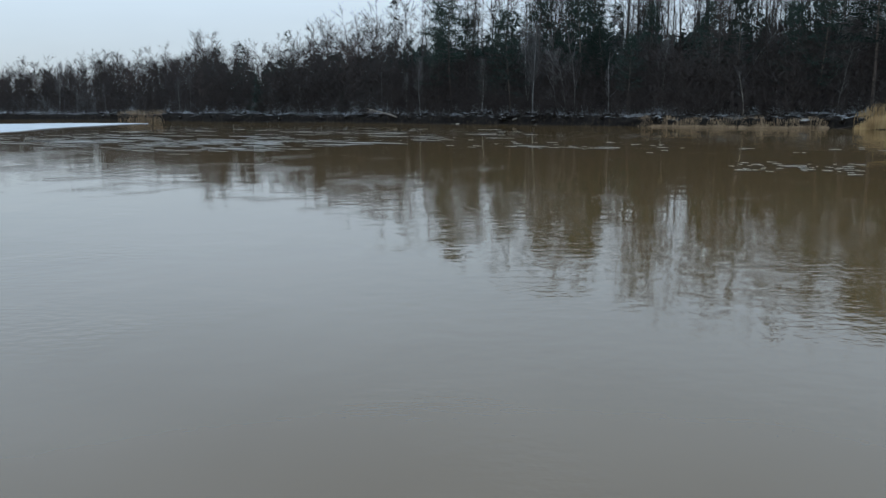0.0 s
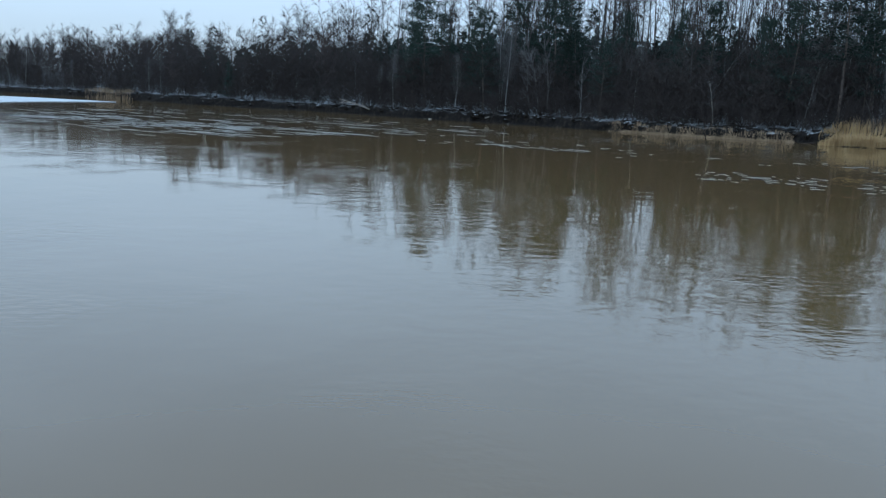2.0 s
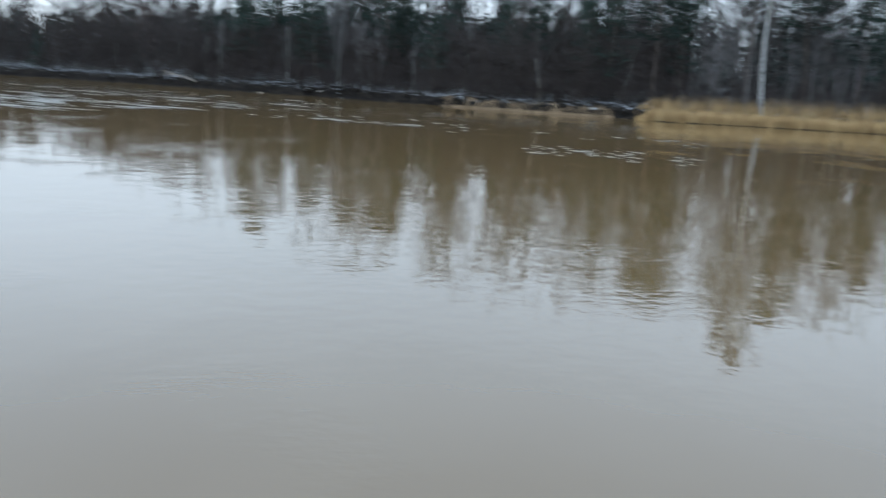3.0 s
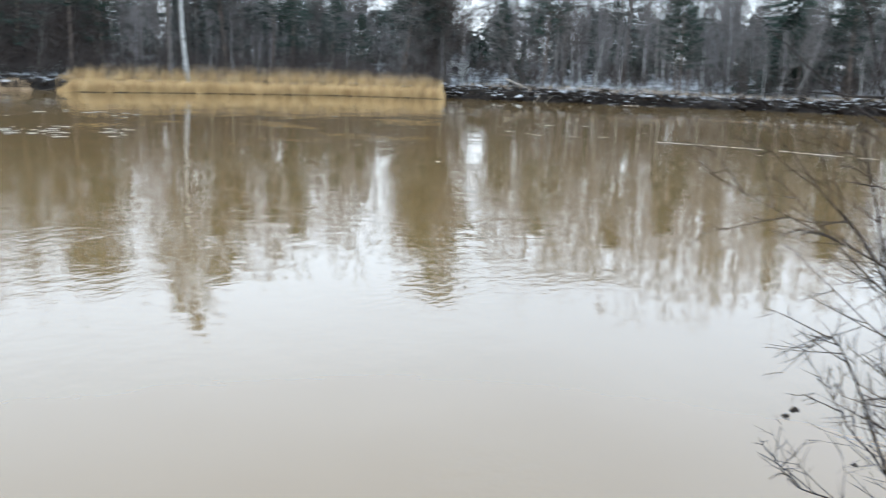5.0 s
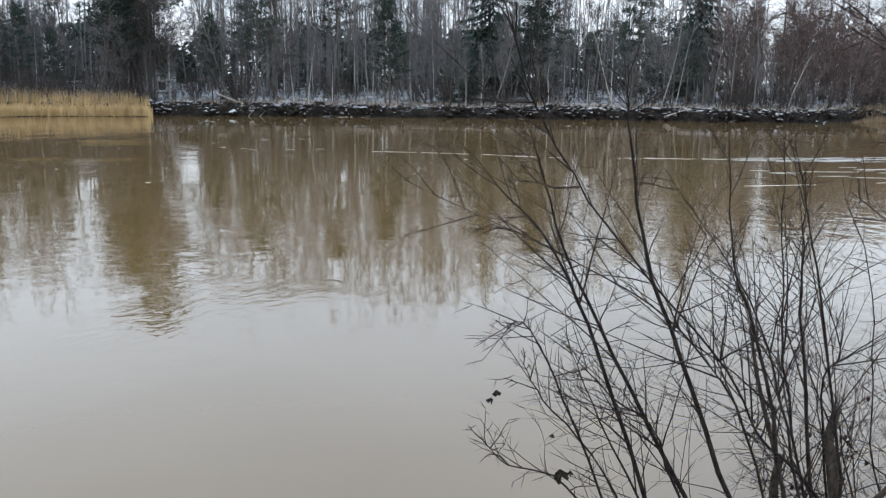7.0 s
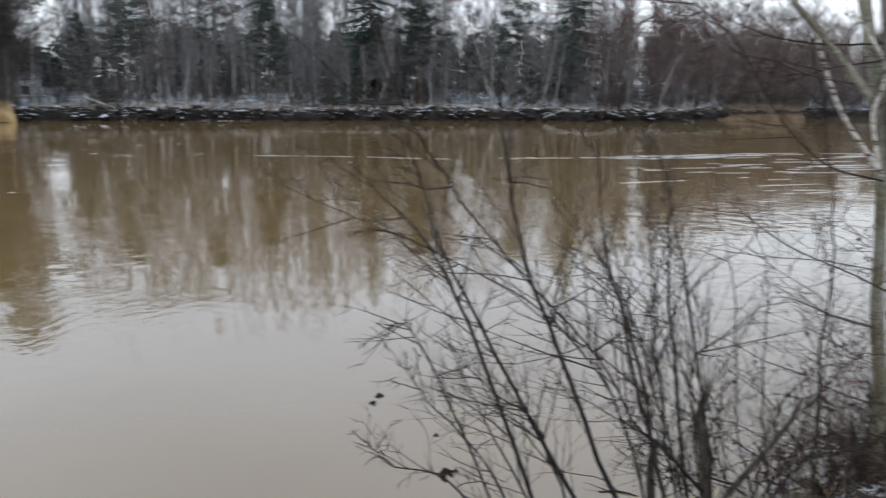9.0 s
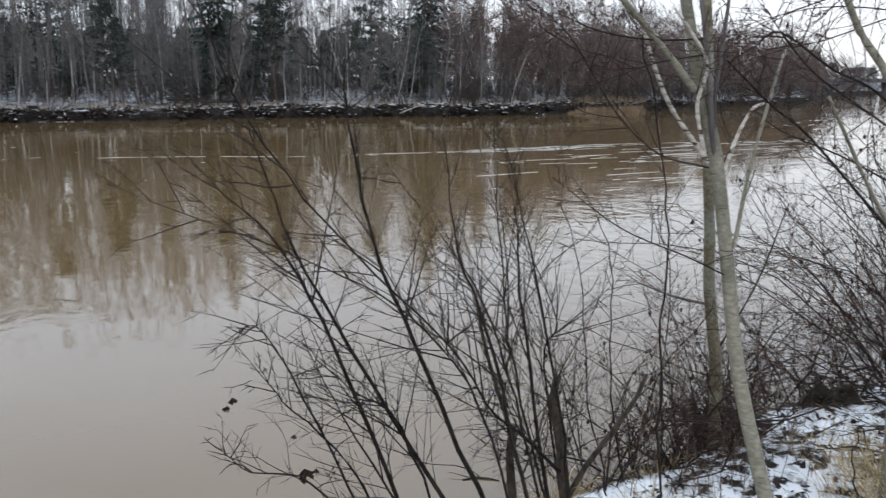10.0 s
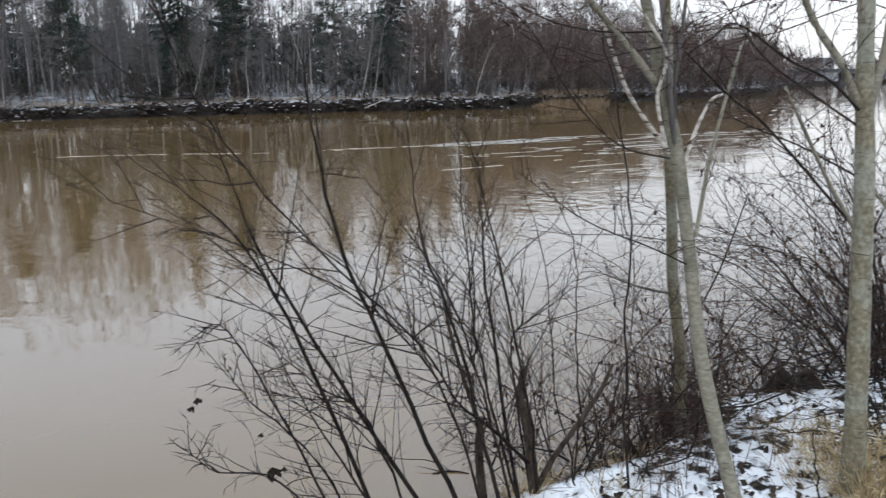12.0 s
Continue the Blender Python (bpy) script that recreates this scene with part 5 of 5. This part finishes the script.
    limb(c, [(6.5, -1.64, 1.0), (6.3, -1.85, 1.6), (6.2, -2.0, 2.2)], 0.0079, 0.0040, M_STEM, 13, 0.5)
    d = near_tree("alder_tree", "straight alder with mossy brown bark in dry grass",
                  [(5.37, -2.5, 0.2), (5.38, -2.46, 1.24), (5.44, -2.45, 1.96), (5.45, -2.43, 2.45), (5.47, -2.40, 2.86), (5.48, -2.38, 3.26), (5.49, -2.34, 3.94), (5.56, -2.32, 4.77)], 0.069, M_MOSSY, 0.58)
    limb(d, [(5.48, -2.38, 2.80), (5.39, -2.21, 3.06), (5.36, -2.03, 3.29), (5.30, -1.90, 3.51), (5.26, -1.71, 3.90)], 0.026, 0.017, M_ALDER, 8, 0.6)
    limb(d, [(5.45, -2.42, 2.80), (5.48, -2.50, 3.13), (5.56, -2.56, 3.43), (5.64, -2.62, 3.86)], 0.03, 0.02, M_ALDER, 6, 0.6)
    limb(d, [(5.46, -2.42, 2.05), (5.30, -2.16, 2.37), (5.09, -1.88, 2.75), (5.03, -1.76, 2.94)], 0.014, 0.008, M_ALDER, 8, 0.5)
    limb(d, [(5.46, -2.38, 2.78), (5.23, -2.08, 2.97), (5.03, -1.77, 3.08), (4.83, -1.42, 3.26), (4.77, -1.28, 3.19), (4.70, -1.15, 3.12)], 0.0086, 0.0033, M_STEM, 22, 0.5)
    limb(d, [(5.47, -2.37, 2.70), (5.18, -1.93, 2.92), (4.96, -1.65, 3.06), (4.82, -1.45, 3.22), (4.76, -1.32, 3.37)], 0.0073, 0.0033, M_STEM, 19, 0.5)
    limb(d, [(5.46, -2.40, 2.08), (5.24, -2.06, 2.38), (4.97, -1.64, 2.74), (4.84, -1.41, 2.89), (4.71, -1.13, 3.12)], 0.0092, 0.0040, M_STEM, 19, 0.5)
    limb(d, [(5.46, -2.38, 2.4), (5.9, -2.2, 2.55), (6.2, -1.9, 2.7), (6.4, -1.7, 2.9)], 0.0066, 0.0033, M_STEM, 16, 0.5)
    e = near_tree("alder_tree", "grey alder trunk leaning among dark bushes",
                  [(5.62, -2.88, 0.2), (5.63, -2.85, 1.31), (5.68, -2.87, 1.91), (5.72, -2.90, 2.49), (5.74, -2.87, 3.13), (5.85, -2.87, 4.00)], 0.038, M_ALDER, 0.6)
    limb(e, [(5.68, -2.87, 1.95), (5.6, -2.6, 2.25), (5.55, -2.45, 2.4)], 0.012, 0.008, M_ALDER, 5, 0.4)
    limb(e, [(5.72, -2.9, 2.5), (5.7, -3.1, 2.9), (5.75, -3.2, 3.4)], 0.0132, 0.0079, M_STEM, 14, 0.6)

    return a, d


LEANING_ALDER, TALL_ALDER = near_trees()


def thicket(x, y, seed, height, stems, lean, label):
    """A bare willow bush at the water's edge."""
    rng = random.Random(seed)
    g = near_ground(x, y)
    g.z = max(g.z, -0.05)
    t = thing("willow_shrub", label, "bush", "bushes on the near bank")
    st, tw = Buf(), Buf()
    for s in range(stems):
        w = rng.uniform(0, 2 * math.pi)
        wide = rng.uniform(0.1, 1.0)
        d = Vector((math.cos(w) * wide + lean[0], math.sin(w) * wide + lean[1], 1))
        h = height * rng.uniform(0.5, 1.05)
        pts = wander(rng, g + Vector((0.2 * math.cos(w), 0.2 * math.sin(w), -0.08)), d, h, 7, 0.17, -0.03 - 0.08 * wide)
        r = rng.uniform(0.005, 0.011)
        st.tube(pts, [r * (1 - 0.11 * i) for i in range(8)], 5)
        sprigs(tw, rng, pts, 0.0031, 13, 0.62, start=0.08, fine=4, lift=0.02)
        for k in range(2):
            p = pts[rng.randrange(2, 7)]
            tw.lump(p + Vector((rng.gauss(0, 0.05), rng.gauss(0, 0.05), 0)), (0.012, 0.012, 0.02), rng, 5, 4, 0.6)
    part("stem_clump", st, M_STEM, t)
    part("crown", tw, M_SPRIG, t)


thicket(6.85, -1.0, 101, 1.7, 5, (-0.1, 0.15), "low tangle of leafless willow at the waterline")
thicket(6.25, -0.7, 116, 2.0, 6, (-0.05, 0.05), "slender reddish-brown willow shoots at the waterline")
thicket(5.95, -0.75, 117, 1.7, 5, (0.05, 0.0), "slender reddish-brown willow shoots at the waterline")
thicket(6.15, -1.15, 118, 1.6, 4, (-0.1, -0.05), "tangle of thin reddish-brown shoots at the waterline")
thicket(6.75, -1.85, 119, 1.4, 4, (-0.05, 0.0), "tangle of thin reddish-brown shoots by the alder's foot")
thicket(6.3, -1.6, 120, 1.2, 4, (0.0, 0.1), "tangle of thin reddish-brown shoots by the alder's foot")
thicket(6.6, -1.25, 111, 1.2, 5, (-0.3, 0.2), "low tangle of leafless willow at the waterline")
thicket(7.0, -1.5, 102, 1.7, 8, (0.0, 0.2), "dense reddish willow twigs at the waterline")
thicket(7.4, -2.1, 103, 1.9, 7, (0.1, 0.1), "dense leafless willow bush at the waterline")
thicket(7.7, -2.7, 104, 2.2, 7, (0.15, 0.15), "dense leafless willow bush at the waterline")
thicket(7.9, -3.1, 105, 2.4, 7, (0.2, 0.3), "dense leafless willow bush overhanging the water")
thicket(8.1, -3.6, 106, 2.8, 9, (0.1, 0.2), "dense dark willow bush overhanging the water")
thicket(7.7, -4.0, 107, 3.2, 15, (0.0, 0.1), "tall dark leafless bush behind the alders")
thicket(7.0, -3.8, 108, 3.3, 15, (-0.05, 0.05), "tall dark leafless bush behind the alders")
thicket(8.6, -4.6, 109, 3.5, 14, (0.0, 0.0), "tall dark leafless bush behind the alders")
thicket(6.4, -3.45, 110, 2.8, 10, (0.05, -0.05), "dark leafless bush beside the alder trunks")
thicket(8.45, -3.95, 113, 3.3, 12, (0.0, 0.1), "tall dense leafless bush behind the alders")
thicket(9.2, -4.5, 114, 3.5, 15, (-0.05, 0.1), "tall dense leafless bush behind the alders")
thicket(7.5, -3.55, 115, 2.5, 8, (0.1, 0.1), "dense leafless bush behind the alders")
thicket(8.0, -4.25, 121, 4.2, 10, (0.0, 0.05), "tall leafless bush behind the alders")
thicket(7.1, -3.65, 122, 3.8, 9, (0.0, -0.05), "tall leafless bush behind the alders")
thicket(8.9, -4.6, 123, 4.4, 10, (0.0, 0.0), "tall leafless bush behind the alders")
thicket(9.2, -5.2, 112, 3.6, 12, (0.0, 0.1), "tall dark leafless bush behind the alders")


def hanging_shoots(tree, seed, count, centre, reach):
    """Fine hanging shoots with small cones in an alder's upper crown."""
    rng = random.Random(seed)
    for k in range(count):
        start = Vector(centre) + Vector((rng.gauss(0, 0.05), rng.gauss(0, 0.05), rng.uniform(0, 1.5)))
        pts = wander(rng, start, (rng.uniform(-0.6, 0.6) + reach[0], rng.uniform(-0.6, 0.6) + reach[1], rng.uniform(-0.35, 0.25)), rng.uniform(0.8, 1.7), 7, 0.08, -0.05)
        tw, cones = Buf(), Buf()
        tw.tube(pts, [0.0045 * (1 - 0.1 * i) for i in range(8)], 4)
        sprigs(tw, rng, pts, 0.0028, 10, 0.42, lift=-0.2, start=0.12, fine=4)
        shoot = part("hanging_shoot", tw, M_SPRIG, tree)
        for c in range(7):
            p = pts[rng.randrange(2, 8)] + Vector((rng.gauss(0, 0.05), rng.gauss(0, 0.05), -rng.uniform(0.01, 0.08)))
            cones.lump(p, (0.005, 0.005, 0.012), rng, 5, 4)
        tagged(part("cone_cluster", cones, M_DEADLEAF, shoot), "small dark alder cones", kind="stuff")


hanging_shoots(TALL_ALDER, 55, 14, (5.48, -2.37, 3.2), (0.2, 0.5))
hanging_shoots(TALL_ALDER, 57, 12, (5.5, -2.36, 3.1), (0.5, -0.4))
hanging_shoots(LEANING_ALDER, 56, 9, (5.42, -1.2, 3.2), (0.2, 0.1))


def grass_tuft(x, y, count, height, seed, spread=0.22, label="tuft of long straw-coloured dead grass in the snow"):
    rng = random.Random(seed)
    b = Buf()
    for i in range(count):
        w, r = rng.uniform(0, 6.28), spread * math.sqrt(rng.random())
        g = near_ground(x + r * math.cos(w), y + r * math.sin(w))
        h = height * rng.uniform(0.35, 1.1)
        out = Vector((math.cos(w), math.sin(w), 0)) * h * rng.uniform(0.2, 1.2) + Vector((rng.gauss(0, 0.35), rng.gauss(0, 0.35), 0)) * h
        top_p = g + out + Vector((0, 0, h * rng.uniform(0.12, 0.9)))
        s = rng.uniform(0, 3.14)
        mid = g.lerp(top_p, 0.5) + Vector((0, 0, 0.22 * h))
        wd = Vector((math.cos(s), math.sin(s), 0)) * rng.uniform(0.0018, 0.0042)
        k = len(b.v)
        b.v += [tuple(g - wd - Vector((0, 0, 0.03))), tuple(g + wd - Vector((0, 0, 0.03))), tuple(mid - wd * 0.8), tuple(mid + wd * 0.8), tuple(top_p)]
        b.f += [(k, k + 1, k + 3, k + 2), (k + 2, k + 3, k + 4)]
    tagged(new("grass_tuft", b.mesh("grass_tuft", M_STRAW)), label, "grass", "grass tufts on the near bank")


grass_tuft(5.25, -2.52, 230, 0.5, 1, 0.15)
grass_tuft(5.1, -2.6, 70, 0.42, 2, 0.14)
grass_tuft(5.3, -2.75, 240, 0.58, 3, 0.24)
grass_tuft(4.8, -2.75, 70, 0.4, 9, 0.16)
grass_tuft(5.55, -2.28, 70, 0.4, 10, 0.15)
grass_tuft(5.65, -2.8, 300, 0.55, 11, 0.25)
grass_tuft(5.9, -2.6, 160, 0.45, 12, 0.2)
grass_tuft(6.35, -1.15, 130, 0.28, 4, 0.2, "short straw-coloured grass at the water's edge")
grass_tuft(5.72, -0.42, 130, 0.24, 5, 0.14, "short straw-coloured grass at the water's edge")
grass_tuft(5.5, -1.0, 60, 0.2, 6, 0.2, "short straw-coloured grass at the water's edge")
grass_tuft(6.4, -2.4, 90, 0.3, 7, 0.35, "sparse dead grass in the snow")


def litter():
    """Dead leaves, grass stalks and bits of twig that stick out of the thin snow."""
    rng = random.Random(66)
    b = Buf()
    for i in range(15000):
        t, u = rng.uniform(-3, 9), rng.uniform(-0.15, 4.6)
        p = ALONG * t + INLAND * (float(np.interp(t, NEAR_T, NEAR_O)) + u)
        thick = noise.noise((p.x * 2.1, p.y * 2.1, 8.0)) + 0.6 * noise.noise((p.x * 6, p.y * 6, 2.0))
        if thick < rng.uniform(-0.25, 0.45):
            continue
        g = near_ground(p.x, p.y) + Vector((0, 0, rng.uniform(0.004, 0.02)))
        s = rng.uniform(0.010, 0.034) if i % 12 else rng.uniform(0.025, 0.045)
        w = rng.uniform(0, 6.28)
        d = Vector((math.cos(w), math.sin(w), rng.gauss(0.15, 0.4))) * s
        e = Vector((-math.sin(w), math.cos(w), rng.gauss(0, 0.4))) * s * rng.uniform(0.4, 0.9)
        b.tri(g - d, g + e, g + d)
        b.tri(g - d, g + d, g - e + Vector((0, 0, 0.006)))
    for i in range(3200):
        t, u = rng.uniform(-3, 9), rng.uniform(-0.2, 4.5)
        p = ALONG * t + INLAND * (float(np.interp(t, NEAR_T, NEAR_O)) + u)
        g = near_ground(p.x, p.y) + Vector((0, 0, 0.006))
        w = rng.uniform(0, 6.28)
        b.spike(g, g + Vector((math.cos(w), math.sin(w), rng.uniform(-0.05, 0.6))) * rng.uniform(0.05, 0.26), rng.uniform(0.0015, 0.004))
    tagged(new("leaf_litter", b.mesh("leaf_litter", M_LITTER)), "dark dead leaves and twigs poking through thin snow", "leaf litter", kind="stuff")


litter()


def brush_pile(x, y, z, count, size, seed):
    """A dark tangle of dead sticks and roots caught at the water's edge."""
    rng = random.Random(seed)
    b = Buf()
    for i in range(count):
        c = Vector((x + rng.gauss(0, size), y + rng.gauss(0, size), z + rng.gauss(0, size * 0.7)))
        c.z = max(c.z, near_height(c.x, c.y) + 0.02, 0.03)
        pts = wander(rng, c, (rng.gauss(0, 1), rng.gauss(0, 1), rng.gauss(0, 0.6)), rng.uniform(0.15, 0.6), 4, 0.2, -0.03)
        r = rng.uniform(0.003, 0.011)
        b.tube(pts, [r, r * 0.9, r * 0.75, r * 0.55, r * 0.3], 4)
    tagged(new("brush_pile", b.mesh("brush_pile", M_ROOT)), "dark tangle of dead sticks at the alder's foot", "brushwood", kind="stuff")


brush_pile(6.72, -1.72, 0.36, 115, 0.12, 1)
brush_pile(6.9, -1.95, 0.35, 80, 0.16, 2)
brush_pile(6.1, -1.15, 0.15, 30, 0.2, 3)
brush_pile(5.95, -2.95, 0.45, 110, 0.2, 5)
brush_pile(7.6, -2.9, 0.4, 90, 0.25, 4)


def dead_stalks(seed, count, x0, x1, y0, y1, h, label):
    """Thin withered stalks standing at the waterline."""
    rng = random.Random(seed)
    b = Buf()
    for i in range(count):
        u = rng.random()
        g = near_ground(x0 + (x1 - x0) * u + rng.gauss(0, 0.15), y0 + (y1 - y0) * u + rng.gauss(0, 0.15))
        g.z = max(g.z, -0.02)
        pts = wander(rng, g, (rng.gauss(0, 0.12), rng.gauss(0, 0.12), 1), h * rng.uniform(0.5, 1.1), 4, 0.05, 0.0)
        b.tube(pts, [0.0032, 0.003, 0.0026, 0.002, 0.0012], 3)
        for k in range(5):
            p = pts[1 + k % 3].lerp(pts[2 + k % 3], rng.random())
            b.spike(p, p + cone_dir(rng, (0, 0, 1), rng.uniform(0.3, 0.9)) * rng.uniform(0.06, 0.3), 0.0018)
    tagged(new("dead_stalks", b.mesh("dead_stalks", M_STALK)), label, "stalks", kind="stuff")


dead_stalks(5, 24, 5.9, 7.0, -0.9, -1.7, 1.5, "thin withered stalks standing at the waterline")
dead_stalks(6, 40, 7.0, 8.0, -1.9, -3.3, 0.9, "thin withered stalks standing at the waterline")
dead_stalks(8, 12, 5.3, 6.1, -1.15, -1.75, 0.42, "dark tangled weeds in the snow")
dead_stalks(7, 26, 5.2, 6.3, -1.2, -2.3, 0.5, "thin dead stalks in the snow")


def stump(x, y, size, seed, label):
    rng = random.Random(seed)
    g = near_ground(x, y)
    wood = thing("stump", label, "stump", "stumps on the near bank")
    b = Buf()
    b.lump(g + Vector((0, 0, size[2] * 0.45)), size, rng, 12, 9, 0.8)
    for k in range(12):
        r = Buf()
        r.tube(wander(rng, g + Vector((0, 0, size[2] * 0.5)), (rng.gauss(0, 1), rng.gauss(0, 1), rng.uniform(-0.2, 0.5)), size[0] * 2.2, 4, 0.25, -0.1), [0.022, 0.018, 0.014, 0.01, 0.006], 5)
        part("root", r, M_ROOT, wood)
    part("core", b, M_ROOT, wood, smooth=True)


stump(7.45, -2.85, (0.10, 0.09, 0.12), 1, "black rotten stump standing in the snow")
stump(7.5, -3.08, (0.09, 0.08, 0.09), 2, "black rotten stump standing in the snow")
stump(6.7, -1.7, (0.1, 0.1, 0.1), 3, "dark knot of roots at the alder's foot")
stump(6.35, -1.3, (0.2, 0.07, 0.05), 4, "dark driftwood lump at the waterline")


def floating_stick(ctrl, r, label):
    """A dark branch that lies half sunk on the water by the bush."""
    rng = random.Random(8)
    stick = thing("floating_stick", label, "stick")
    b, tw = Buf(), Buf()
    pts = curve_pts(ctrl, 8)
    b.tube(pts, [r * (1 - 0.06 * i) for i in range(9)], 7)
    for k in (2, 4, 6):
        tw.tube(wander(rng, pts[k], (rng.gauss(0.3, 0.4), rng.gauss(0, 1), 0.25), 0.22, 3, 0.12, 0.0), [0.005, 0.004, 0.003, 0.001], 4)
    part("branch", b, M_ROOT, stick, smooth=True)
    part("twig", tw, M_ROOT, stick)


floating_stick([(6.37, 0.24, 0.0), (6.40, 0.15, 0.006), (6.40, 0.05, 0.008), (6.37, -0.04, 0.002)], 0.009, "dark wet branch lying half sunk on the water")
